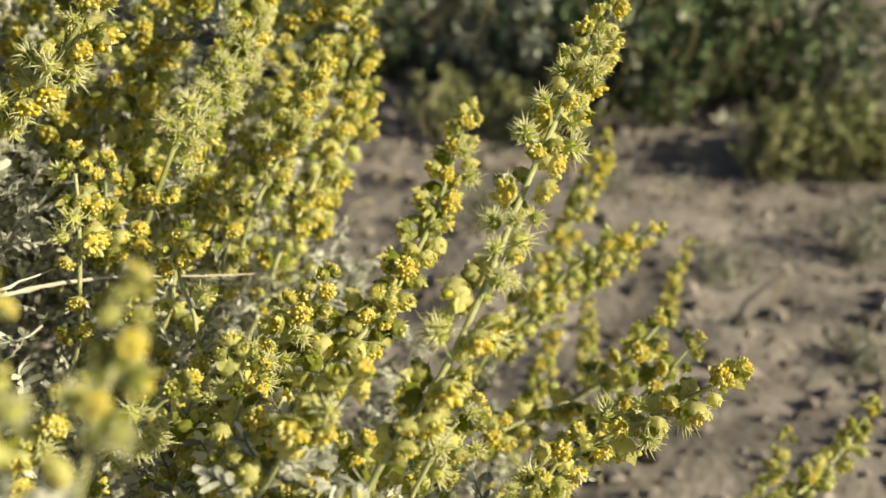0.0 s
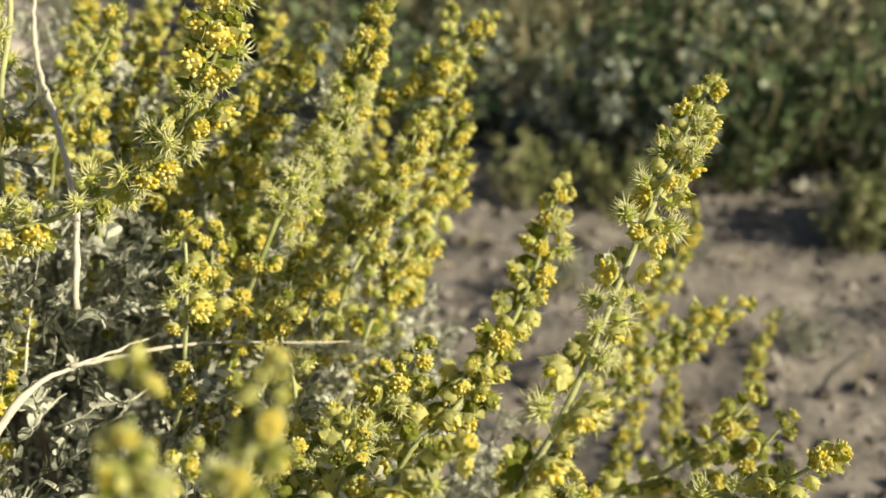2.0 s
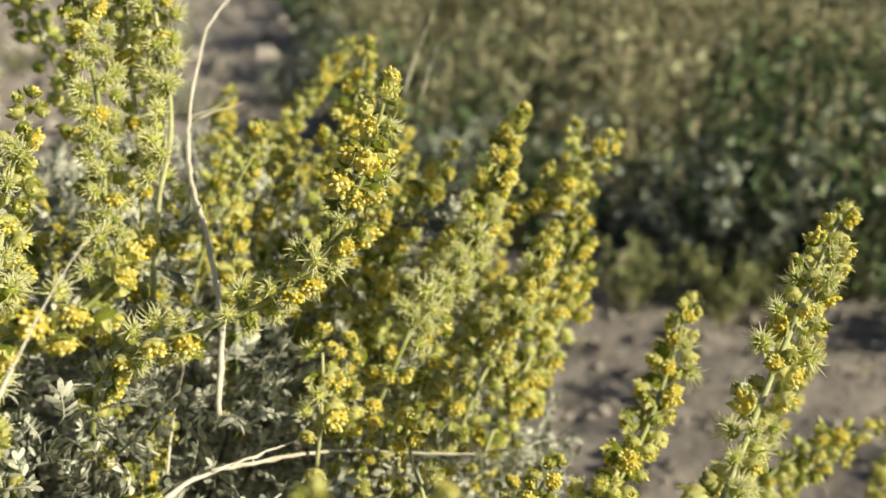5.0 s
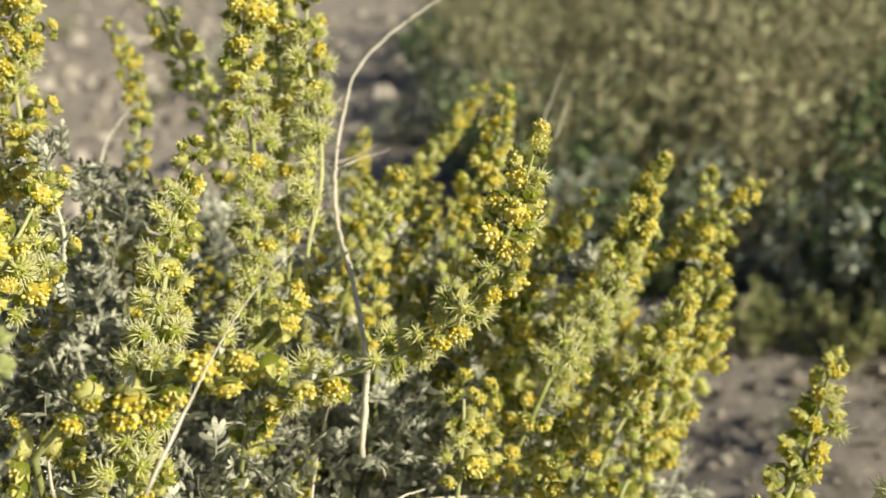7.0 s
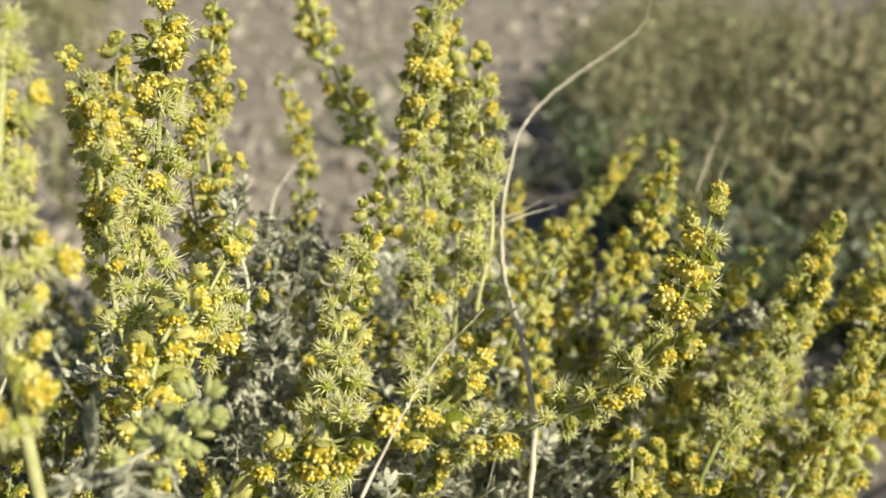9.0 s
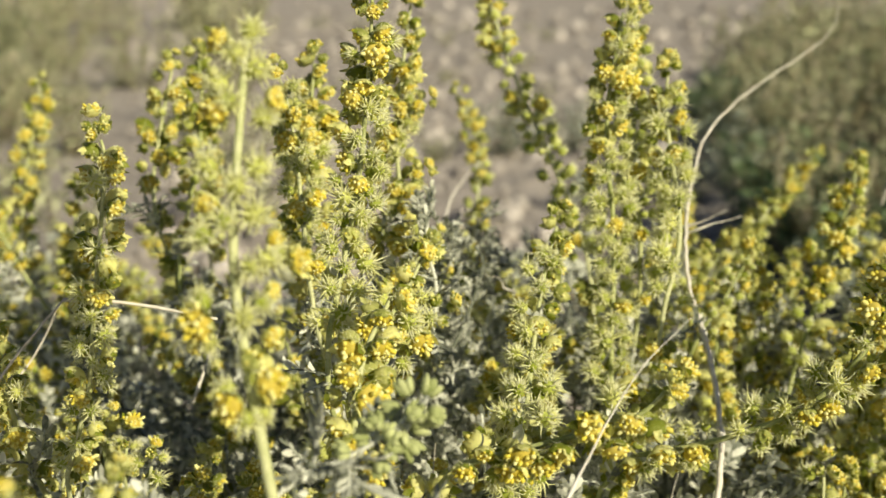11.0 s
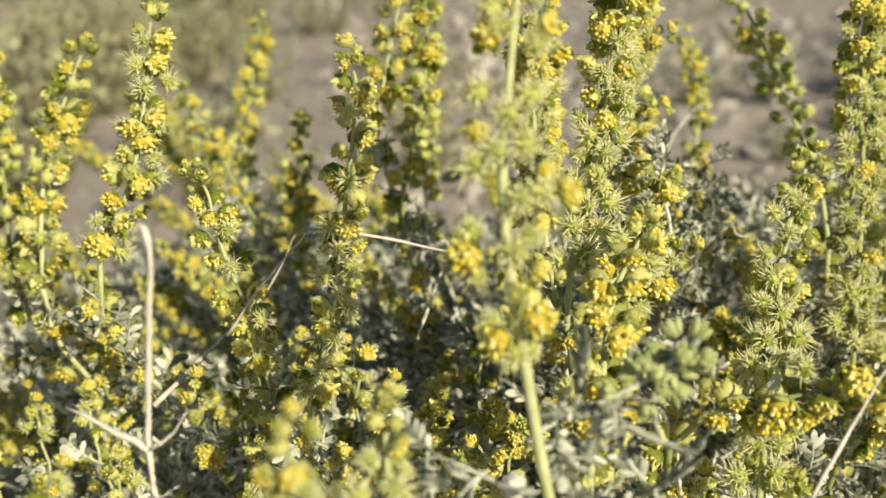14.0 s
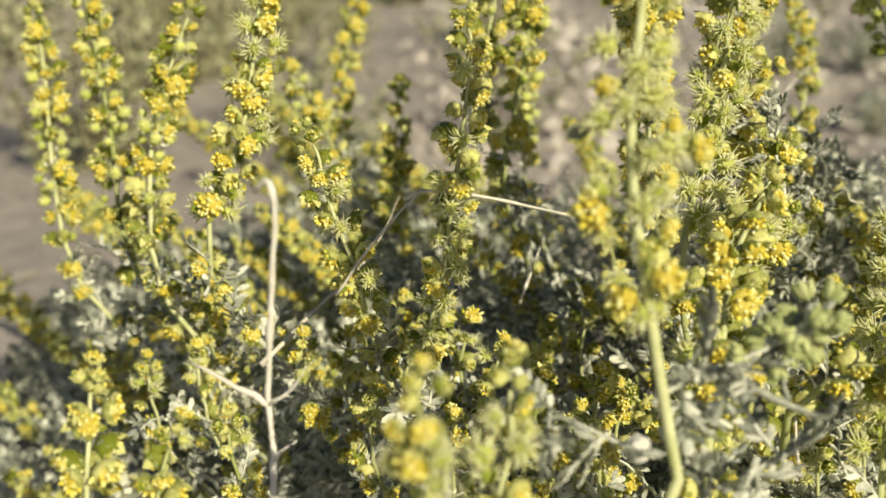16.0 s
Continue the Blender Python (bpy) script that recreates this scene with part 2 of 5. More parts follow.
def bur_shape(seed, fine):
    """A green bur set with long, curved, flattened spines."""
    g = random.Random(seed)
    parts = [blob(0.0017, 0.0038, 9 if fine else 6, 5 if fine else 4, 0)]
    count = 56 if fine else 36
    for k in range(count):
        u = (k + 0.5) / count
        th = math.acos(1 - 1.65 * u)
        a = 2.39996 * k + g.uniform(-0.4, 0.4)
        ax = Vector((math.sin(th) * math.cos(a), math.sin(th) * math.sin(a), math.cos(th) + 0.2)).normalized()
        ln = g.uniform(0.0013, 0.0031) if fine else g.uniform(0.0013, 0.0025)
        at = Vector((0, 0, 0.0018)) + Vector((ax.x * 0.0010, ax.y * 0.0010, ax.z * 0.0014))
        bend = Vector((g.uniform(-1, 1), g.uniform(-1, 1), g.uniform(-0.6, 1))) * ln * 0.36
        w = 0.00023
        if not fine:
            parts.append(hair(at, (ax * ln + bend).normalized(), ln * 1.05, w, 1))
            continue
        parts.append(tube([at, at + ax * ln * 0.5, at + ax * ln * 0.8 + bend * 0.5, at + ax * ln + bend * 1.3], [w * 1.15, w * 0.85, w * 0.5, w * 0.1], 4, 1))
    return joined(parts)


def bract_shape(seed):
    """A small ovate bract leaf, cupped."""
    g = random.Random(seed)
    v, f = [], []
    n = 6
    ln, wd = g.uniform(0.0045, 0.0065), g.uniform(0.0014, 0.002)
    for i in range(n + 1):
        t = i / n
        w = wd * math.sin(math.pi * min(1, t * 0.93 + 0.07)) ** 0.8 + 0.0001
        z = ln * t
        y = 0.0016 * t * t
        v += [(-w, y + w * 0.35, z), (0, y, z), (w, y + w * 0.35, z)]
    for i in range(n):
        for k in range(2):
            a = 3 * i + k
            f += [(a, a + 1, a + 4), (a, a + 4, a + 3)]
    return Shape(v, f)


def lobed_leaf_shape(seed, ln=0.022):
    """A small felted leaf cut into curled finger lobes; z runs along the midrib, y is its face."""
    g = random.Random(seed)
    curl = g.uniform(-0.5, 0.6)

    def rib(t):
        return Vector((0.04 * ln * math.sin(5 * t + seed), curl * ln * t * t, ln * t))

    parts = [tube([rib(t) for t in (-0.1, 0.25, 0.6, 0.85)], [0.0006, 0.0007, 0.0006, 0.0004], 4)]
    lobes = [(t + g.uniform(-0.05, 0.05), s, (0.20 + 0.12 * math.sin(3 * t)) * g.uniform(0.7, 1.25)) for t in (0.22, 0.42, 0.60, 0.76) for s in (-1, 1)] + [(0.8, 0, 0.28)]
    for t, s, long in lobes:
        w, n, up = ln * g.uniform(0.055, 0.085), ln * long, g.uniform(-0.1, 0.8)
        v = [(-0.5 * w, 0, 0), (0.5 * w, 0, 0), (-w, up * n * 0.25, 0.55 * n), (w, up * n * 0.25, 0.55 * n), (-0.8 * w, up * n * 0.7, 0.9 * n), (0.8 * w, up * n * 0.7, 0.9 * n), (0, up * n, n * 1.02), (0, up * n * 0.25 - 0.3 * w, 0.55 * n)]
        f = [(0, 1, 7), (0, 7, 2), (1, 3, 7), (2, 7, 4), (7, 3, 5), (7, 5, 4), (4, 5, 6)]
        m = Matrix.Translation(rib(t)) @ Matrix.Rotation(-curl * t, 4, 'X') @ Matrix.Rotation(s * g.uniform(0.6, 1.2), 4, 'Y')
        parts.append(Shape(v, f).moved(m))
    return joined(parts)


def felted_leaf_shape(seed, ln=0.022):
    """A thick felted leaf with rounded finger lobes on both sides; z runs along the midrib, y is its face."""
    g = random.Random(seed)
    curl = g.uniform(-0.35, 0.45)

    def rib(t):
        return Vector((0.03 * ln * math.sin(5 * t + seed), curl * ln * t * t, ln * t))

    ts = [-0.1, 0.15, 0.4, 0.65, 0.85]
    parts = [tube([rib(t) for t in ts], [0.0006, 0.0007, 0.0008, 0.0008, 0.0006], 6)]
    lobes = [(t + g.uniform(-0.04, 0.04), s, (0.17 + 0.13 * math.sin(3 * t)) * g.uniform(0.75, 1.2)) for t in (0.25, 0.42, 0.58, 0.74) for s in (-1, 1)] + [(0.8, 0, 0.3)]
    for t, s, long in lobes:
        b = blob(0.5, 1.0, 7, 5, 0)
        wide = ln * g.uniform(0.10, 0.14) * (1.3 if s == 0 else 1)
        b.v *= np.array([wide, ln * 0.045, ln * long])
        b.v[:, 0] *= 0.75 + 0.6 * b.v[:, 2] / (ln * long)      # broader at the rounded end
        b.v[:, 1] += 0.25 * ln * long * (b.v[:, 2] / (ln * long)) ** 2 * g.uniform(0.1, 1.0)
        m = Matrix.Translation(rib(t)) @ Matrix.Rotation(-curl * t, 4, 'X') @ Matrix.Rotation(s * g.uniform(0.7, 1.15), 4, 'Y')
        parts.append(b.moved(m))
    return joined(parts)


HEADS = [flower_head_shape(k, False) for k in range(6)]
FAR_HEADS = [flower_head_shape(k, False, False, True) for k in range(6)]
FAR_YOUNG = [flower_head_shape(20 + k, False, True, True) for k in range(3)]
YOUNG = [flower_head_shape(20 + k, False, True) for k in range(3)]
BURS = [bur_shape(k, False) for k in range(5)]
BRACTS = [bract_shape(k) for k in range(4)]
LEAVES = [lobed_leaf_shape(k) for k in range(8)]
FINE_HEADS = [mesh_of("flower_head", flower_head_shape(40 + k, True), (CUP, ANTHER, SPINE, GOLD)) for k in range(9)]
FINE_YOUNG = [mesh_of("flower_bud", flower_head_shape(60 + k, True, True), (CUP, ANTHER, SPINE, GOLD)) for k in range(4)]
FINE_BURS = [mesh_of("bur", bur_shape(80 + k, True), (BUR, SPINE)) for k in range(7)]
FINE_BRACTS = [mesh_of("bract", BRACTS[k], (LEAF,)) for k in range(4)]
LEAF_MESHES = [mesh_of("leaf", felted_leaf_shape(k + 30), (LEAF,)) for k in range(8)]

# ---- the shrub ----
CROWN = Vector((-0.20, 0.33, 0.0))
shrub = tagged(new("desert_shrub"), "yellow-flowering grey-leaved desert shrub rooted in bare sandy soil", "shrub")
shrub.location = CROWN
bpy.context.view_layer.update()


def local(p):
    return Vector(p) - CROWN


# the bleached twigs that stand free of the flowers
TALL_TWIG = [(-0.1204, 0.4128, 0.4150), (-0.1197, 0.3970, 0.3977), (-0.1385, 0.3563, 0.3796), (-0.1467, 0.3327, 0.3671), (-0.1467, 0.3175, 0.3532), (-0.1427, 0.2987, 0.3405), (-0.1359, 0.2814, 0.3291), (-0.1271, 0.2668, 0.3203), (-0.1203, 0.2563, 0.3092), (-0.1155, 0.2464, 0.2952), (-0.1136, 0.2362, 0.2765)]
LOW_TWIG = [(-0.0953, 0.2461, 0.2655), (-0.1095, 0.2297, 0.2652), (-0.1203, 0.2192, 0.2627), (-0.1295, 0.2040, 0.2490)]
THIN_TWIG = [(-0.0231, 0.2958, 0.2471), (-0.0492, 0.2728, 0.2513), (-0.0866, 0.2528, 0.2593), (-0.1127, 0.2264, 0.2656)]
FREE = np.array([tuple(p + (Vector((-0.03, -0.015, 0.41)) - p).normalized() * 0.009 * k) for twig in (TALL_TWIG, LOW_TWIG, THIN_TWIG) for p in smooth_line(twig, 0.004) for k in range(6)])


def is_free(p, room=0.0045):
    """Whether a place in the shrub keeps clear of the bare twigs."""
    return np.min(np.sum((FREE - np.array(p + CROWN)) ** 2, axis=1)) > room * room


def spike(points, size, burs, hero=False):
    """A flower spike from its tip down: rachis, nodding heads, spiny burs and bracts, and its stalk down to the crown."""
    points = [Vector(p) for p in points]
    points = [points[0]] + [0.25 * a + 0.5 * p + 0.25 * c for a, p, c in zip(points, points[1:], points[2:])] + [points[-1]]
    line = smooth_line([local(p) for p in points], 0.0016)
    base = line[-1]
    back = (line[-1] - line[-2]).normalized()
    root = Vector((rng.uniform(-0.05, 0.05), rng.uniform(-0.05, 0.05), -0.01))
    foot = smooth_line([base, base + back * 0.010 + Vector((-0.05 * base.x, -0.05 * base.y, -0.022)), Vector((base.x * 0.60, base.y * 0.60, base.z * 0.55)), root], 0.008)
    lengths = [0.0]
    for a, b in zip(line, line[1:]):
        lengths.append(lengths[-1] + (b - a).length)
    total = lengths[-1]
    thick = 0.85
    radii = [(0.0005 + 0.0004 * min(1, s / 0.05)) * size * thick for s in lengths]
    stalk = tube(line[3:] + foot[1:], radii[3:] + [radii[-1] + (0.0012 - radii[-1]) * k / len(foot) for k in range(1, len(foot))], 7)
    stalk.s[len(line) * 14:-14] = 1     # grey felt lower down
    stem = part("flower_spike", mesh_of("flower_spike", stalk, (STEM, LEAF)), shrub)
    heads, buds, thorns, bracts = [], [], [], []
    leafy = []
    for i in range(1, min(len(foot) - 1, 17)):   # leaves on the lower stalk
        if (foot[i] - local((-0.145, 0.12, 0.33))).length < 0.05:     # the near stem is bare below
            continue
        for _ in range(3):
            out = Vector((rng.gauss(0, 1), rng.gauss(0, 1), rng.gauss(0.4, 0.6)))
            leafy.append(turned(foot[i].lerp(foot[i + 1], rng.random()), out, rng.uniform(0, 6), rng.uniform(0.3, 0.6)))
    leafy = [rng.choice(LEAVES).moved(m) for m in leafy if is_free(Vector(m[:3, 3]), 0.009)]
    if leafy:
        part("leaves", mesh_of("leaves", joined(leafy), (LEAF,)), stem, "small grey-green lobed leaves", "stuff")
    far = points[0][1] > 0.36    # the back of the shrub
    hero = hero or (points[0] - Vector((-0.03, -0.015, 0.41))).length < 0.35
    s, k = 0.0, 0
    spin = rng.uniform(0, 6)
    while s < total:
        i = min(range(len(lengths)), key=lambda j: abs(lengths[j] - s))
        d = (line[max(i - 1, 0)] - line[min(i + 1, len(line) - 1)]).normalized()
        side = d.orthogonal().normalized()
        a = spin + 2.39996 * k
        out = (side * math.cos(a) + d.cross(side) * math.sin(a)).normalized()
        tip = min(1.0, 0.68 + s / 0.06)          # smaller towards the tip
        grow = size * 1.06 * tip * rng.uniform(0.78, 1.18)
        at = line[i] + out * (0.0002 + 0.0027 * tip ** 2) * size * rng.uniform(0.5, 1.45) + d * rng.uniform(-0.001, 0.001)
        burs_here = burs + 0.2 if burs > 0.04 else burs
        chance_bur = burs_here * min(1.0, (s / (0.5 * total)) ** 1.6) * 1.2
        if k == 0:
            at, out = line[0], d
        nod = out * 0.8 + d * rng.uniform(0.3, 0.9) if k and s < 0.006 else out * 0.8 + Vector((rng.uniform(-0.3, 0.3), rng.uniform(-0.3, 0.3), rng.uniform(-1.5, -0.1))) if k else d + Vector((0.2, 0, -0.1))
        if rng.random() < chance_bur:
            thorns.append(turned(at, out + d * rng.uniform(0, 0.8), rng.uniform(0, 6), grow * rng.uniform(0.85, 1.12)))
        elif 0 < s < 0.004 and k or rng.random() < 0.14:
            buds.append(turned(at, nod, rng.uniform(0, 6), grow * 0.95))
        else:
            heads.append(turned(at, nod, rng.uniform(0, 6), grow * rng.uniform(0.9, 1.15)))
        if rng.random() < 0.45 and s > 0.008:
            bracts.append(turned(at - d * 0.001 - out * 0.001, out + d * rng.uniform(-0.3, 0.8), rng.uniform(-0.6, 0.6), grow * rng.uniform(0.35, 0.6)))
        s += (0.00172 if burs < 0.1 else 0.00150 if burs < 0.4 else 0.00122) * size * (0.7 + 0.3 * tip) * rng.uniform(0.6, 1.4) + (0.0018 * size * rng.random() if k % 5 == 4 else 0.0)
        k += 1
    for i in range(1, min(5, len(foot) - 1)):   # looser heads go on down the leafy part of the stalk
        for _ in range(max(1, 4 - i)):
            out = Vector((rng.gauss(0, 1), rng.gauss(0, 1), rng.gauss(0, 0.5))).normalized()
            heads.append(turned(foot[i].lerp(foot[i + 1], rng.random()) + out * 0.0022, out + Vector((0, 0, -0.6)), rng.uniform(0, 6), size * rng.uniform(0.8, 1.05)))
    heads, buds, thorns, bracts = [[m for m in some if is_free(Vector(m[:3, 3]))] for some in (heads, buds, thorns, bracts)]
    if hero:
        for name, mats, kinds in (("flower_head", heads, FINE_HEADS), ("flower_bud", buds, FINE_YOUNG), ("bur", thorns, FINE_BURS), ("bract", bracts, FINE_BRACTS)):
            for m in mats:
                part(name, rng.choice(kinds), stem, m=Matrix(m))
    else:
        for name, mats, kinds, look_of in (("flower_heads", heads, FAR_HEADS if far else HEADS, (CUP, ANTHER, SPINE, GOLD)), ("flower_buds", buds, FAR_YOUNG if far else YOUNG, (CUP, ANTHER, SPINE, GOLD)), ("burs", thorns, BURS, (BUR, SPINE)), ("bracts", bracts, BRACTS, (LEAF,))):
            if mats:
                part(name, mesh_of(name, joined([rng.choice(kinds).moved(m) for m in mats]), look_of), stem, kind="stuff")


def dead_twig(points, radius, tip=0.16):
    """A bleached, slightly knotted dead twig, thinner towards its first point."""
    line = smooth_line([local(p) for p in points], 0.003)
    n = len(line)
    wob = [Vector((rng.gauss(0, 1), rng.gauss(0, 1), rng.gauss(0, 1))) * radius * 0.16 for _ in line]
    line = [p + w for p, w in zip(line, wob)]
    radii = [radius * (tip + (1 - tip) * min(1, i / (0.8 * n)) ** 1.4) * rng.uniform(0.88, 1.12) * (1.35 if i % 9 == 4 else 1) for i in range(n)]
    pieces = [tube(line, radii, 8)]
    for i in range(6, n - 3, 9):   # stubs of broken side shoots
        out = Vector((rng.gauss(0, 1), rng.gauss(0, 1), rng.gauss(0, 1) + 0.6)).normalized()
        pieces.append(tube([line[i], line[i] + out * radius * rng.uniform(1.5, 3.2)], [radii[i] * 0.5, radii[i] * 0.15], 5))
    part("dead_twig", mesh_of("dead_twig", joined(pieces), (DEAD,)), shrub, "bleached leafless dead twig")


spike([(0.0463, 0.2767, 0.3324), (0.0310, 0.2356, 0.3190), (0.0184, 0.1997, 0.3119), (0.0110, 0.1844, 0.2938), (0.0047, 0.1742, 0.2843), (-0.0056, 0.1636, 0.2742)], 0.92, .08, True)
spike([(0.0117, 0.3079, 0.2913), (0.0054, 0.2813, 0.2772), (-0.0013, 0.2550, 0.2687), (-0.0127, 0.2325, 0.2571), (-0.0257, 0.2186, 0.2521)], .95, .03, True)
spike([(-0.0242, 0.2382, 0.2705), (-0.0282, 0.2292, 0.2632), (-0.0371, 0.2209, 0.2580), (-0.0495, 0.2113, 0.2506)], .9, .05)
spike([(-0.0326, 0.3173, 0.3061), (-0.0365, 0.3088, 0.2929), (-0.0445, 0.3032, 0.2817), (-0.0561, 0.2989, 0.2736), (-0.0622, 0.2921, 0.2593)], .95, .10)
spike([(0.0718, 0.2079, 0.2650), (0.0642, 0.2089, 0.2583), (0.0541, 0.2058, 0.2527), (0.0387, 0.2025, 0.2470)], 1.0, .05)
spike([(0.0795, 0.3056, 0.2228), (0.0658, 0.2881, 0.2150), (0.0471, 0.2736, 0.2091), (0.0177, 0.2594, 0.2052)], 1.0, .05)
spike([(0.0814, 0.2741, 0.2332), (0.0730, 0.2686, 0.2245), (0.0630, 0.2629, 0.2179), (0.0492, 0.2530, 0.2123)], .95, .05)
spike([(0.0854, 0.3582, 0.2286), (0.0662, 0.3483, 0.2257), (0.0488, 0.3359, 0.2244), (0.0376, 0.3191, 0.2131), (0.0211, 0.3040, 0.2059)], .9, .05)
spike([(0.0766, 0.3555, 0.2164), (0.0588, 0.3458, 0.2162), (0.0434, 0.3306, 0.2135)], .85, .05)
spike([(0.0751, 0.4313, 0.2372), (0.0728, 0.4241, 0.2219), (0.0625, 0.4074, 0.2107), (0.0525, 0.3920, 0.2022), (0.0377, 0.3650, 0.1932)], .9, .10)
spike([(-0.0485, 0.3264, 0.3367), (-0.0502, 0.3225, 0.3238), (-0.0537, 0.3214, 0.3098), (-0.0591, 0.3203, 0.2962), (-0.0633, 0.3162, 0.2757)], 1.0, .30)
spike([(-0.0126, 0.3703, 0.3272), (-0.0222, 0.3665, 0.3147), (-0.0385, 0.3688, 0.3043), (-0.0536, 0.3672, 0.2976)], 1.0, .10)
spike([(-0.0297, 0.4150, 0.3196), (-0.0296, 0.4112, 0.3074), (-0.0291, 0.3979, 0.2998)], .9, .10)
spike([(-0.0223, 0.3797, 0.3047), (-0.0256, 0.3678, 0.2879), (-0.0313, 0.3543, 0.2688), (-0.0384, 0.3351, 0.2506), (-0.0487, 0.3153, 0.2337)], 1.0, .10)
spike([(-0.0310, 0.3231, 0.3050), (-0.0353, 0.3168, 0.2931), (-0.0422, 0.3048, 0.2800), (-0.0510, 0.2913, 0.2640)], .95, .10)
spike([(-0.0437, 0.3277, 0.3428), (-0.0479, 0.3226, 0.3310), (-0.0531, 0.3135, 0.3185), (-0.0545, 0.3041, 0.3076), (-0.0603, 0.2885, 0.2991), (-0.0688, 0.2714, 0.2890)], 1.0, .50)
spike([(-0.1026, 0.3677, 0.3563), (-0.1034, 0.3596, 0.3420), (-0.1063, 0.3486, 0.3279), (-0.1082, 0.3319, 0.3118), (-0.1104, 0.3142, 0.2932)], 1.0, .3)
spike([(-0.0700, 0.2494, 0.3655), (-0.0717, 0.2479, 0.3557), (-0.0753, 0.2428, 0.3436), (-0.0790, 0.2388, 0.3281), (-0.0921, 0.2367, 0.3143), (-0.1057, 0.2317, 0.3057), (-0.1334, 0.2256, 0.2977)], 1.0, .45, True)
spike([(-0.1347, 0.4756, 0.3414), (-0.1453, 0.4674, 0.3265), (-0.1536, 0.4488, 0.3113), (-0.1616, 0.4313, 0.2991)], .85, .10)
spike([(-0.1252, 0.3186, 0.3359), (-0.1280, 0.3137, 0.3269), (-0.1317, 0.3041, 0.3178), (-0.1370, 0.2995, 0.3091)], .9, .10)
spike([(-0.1489, 0.2967, 0.3948), (-0.1491, 0.2919, 0.3835), (-0.1435, 0.2833, 0.3681), (-0.1382, 0.2758, 0.3563), (-0.1338, 0.2681, 0.3449), (-0.1371, 0.2621, 0.3295)], 1.0, .62)
spike([(-0.1570, 0.2806, 0.4147), (-0.1583, 0.2769, 0.3976), (-0.1604, 0.2718, 0.3837), (-0.1581, 0.2691, 0.3664), (-0.1540, 0.2665, 0.3506), (-0.1526, 0.2620, 0.3349), (-0.1511, 0.2555, 0.3234), (-0.1487, 0.2503, 0.3048)], 1.0, .48, True)
spike([(-0.1640, 0.3123, 0.4108), (-0.1646, 0.3083, 0.3989), (-0.1624, 0.3025, 0.3785), (-0.1557, 0.2888, 0.3633), (-0.1523, 0.2835, 0.3435)], 1.0, .45)
spike([(-0.2304, 0.3351, 0.4195), (-0.2210, 0.3270, 0.3951), (-0.2102, 0.3252, 0.3782), (-0.1989, 0.3182, 0.3621), (-0.1858, 0.3108, 0.3428), (-0.1779, 0.3037, 0.3294)], 1.0, .5)
spike([(-0.1594, 0.2390, 0.3595), (-0.1607, 0.2333, 0.3497), (-0.1595, 0.2250, 0.3397), (-0.1581, 0.2164, 0.3288), (-0.1512, 0.1996, 0.3208), (-0.1442, 0.1778, 0.3140), (-0.1397, 0.1645, 0.3023)], 1.0, .65, True)
spike([(-0.2652, 0.3757, 0.3757), (-0.2545, 0.3736, 0.3582), (-0.2481, 0.3669, 0.3412), (-0.2484, 0.3541, 0.3186)], .85, .05)
spike([(-0.1862, 0.1906, 0.4225), (-0.1861, 0.1893, 0.4115), (-0.1879, 0.1889, 0.3964), (-0.1897, 0.1883, 0.3807), (-0.1895, 0.1829, 0.3655), (-0.1905, 0.1777, 0.3528), (-0.1883, 0.1689, 0.3417)], 0.88, .45, True)
spike([(-0.2130, 0.2540, 0.4185), (-0.2131, 0.2473, 0.3951), (-0.2157, 0.2425, 0.3745), (-0.2110, 0.2403, 0.3603), (-0.2043, 0.2338, 0.3440)], 0.85, .20)
spike([(-0.2052, 0.2483, 0.3880), (-0.2095, 0.2466, 0.3840), (-0.2141, 0.2436, 0.3801)], .8, .05)
spike([(-0.2041, 0.2430, 0.3678), (-0.2076, 0.2412, 0.3628), (-0.2117, 0.2382, 0.3582)], .8, .05)
spike([(-0.1939, 0.2314, 0.3520), (-0.1964, 0.2291, 0.3475), (-0.2002, 0.2258, 0.3415)], .9, .05)
spike([(-0.1825, 0.2071, 0.3555), (-0.1840, 0.1987, 0.3456), (-0.1845, 0.1896, 0.3392), (-0.1876, 0.1812, 0.3325)], 1.0, .05)
spike([(-0.1743, 0.2027, 0.3415), (-0.1788, 0.1963, 0.3360), (-0.1834, 0.1875, 0.3312)], .95, .05)
spike([(-0.1684, 0.1689, 0.3572), (-0.1680, 0.1623, 0.3509), (-0.1691, 0.1539, 0.3470), (-0.1660, 0.1507, 0.3431), (-0.1673, 0.1455, 0.3373), (-0.1635, 0.1434, 0.3311), (-0.1600, 0.1300, 0.3158)], 1.1, .03, True)

# the stout near stem, with burs and large heads in whorls, bare below
near_line = smooth_line([local(p) for p in [(-0.1674, 0.1215, 0.4162), (-0.1666, 0.1182, 0.4067), (-0.1659, 0.1155, 0.3990), (-0.1651, 0.1126, 0.3904), (-0.1638, 0.1090, 0.3792), (-0.1611, 0.1061, 0.3671), (-0.1575, 0.1041, 0.3549), (-0.1550, 0.1026, 0.3462), (-0.1524, 0.1012, 0.3375), (-0.1488, 0.0995, 0.3262), (-0.1460, 0.0983, 0.3174), tuple(CROWN + Vector((0.06, -0.16, 0.24))), tuple(CROWN + Vector((0.02, -0.03, -0.01)))]], 0.003)
near_stem = part("flower_spike", mesh_of("flower_spike", tube(near_line, [0.00065 + 0.00035 * min(1, i / 20) for i in range(len(near_line))], 10), (STEM,)), shrub, "stout pale green stem with spiny burs")
STEM_PIECES = {"bur": FINE_BURS, "flower_head": FINE_HEADS, "flower_bud": FINE_YOUNG, "bract": FINE_BRACTS}


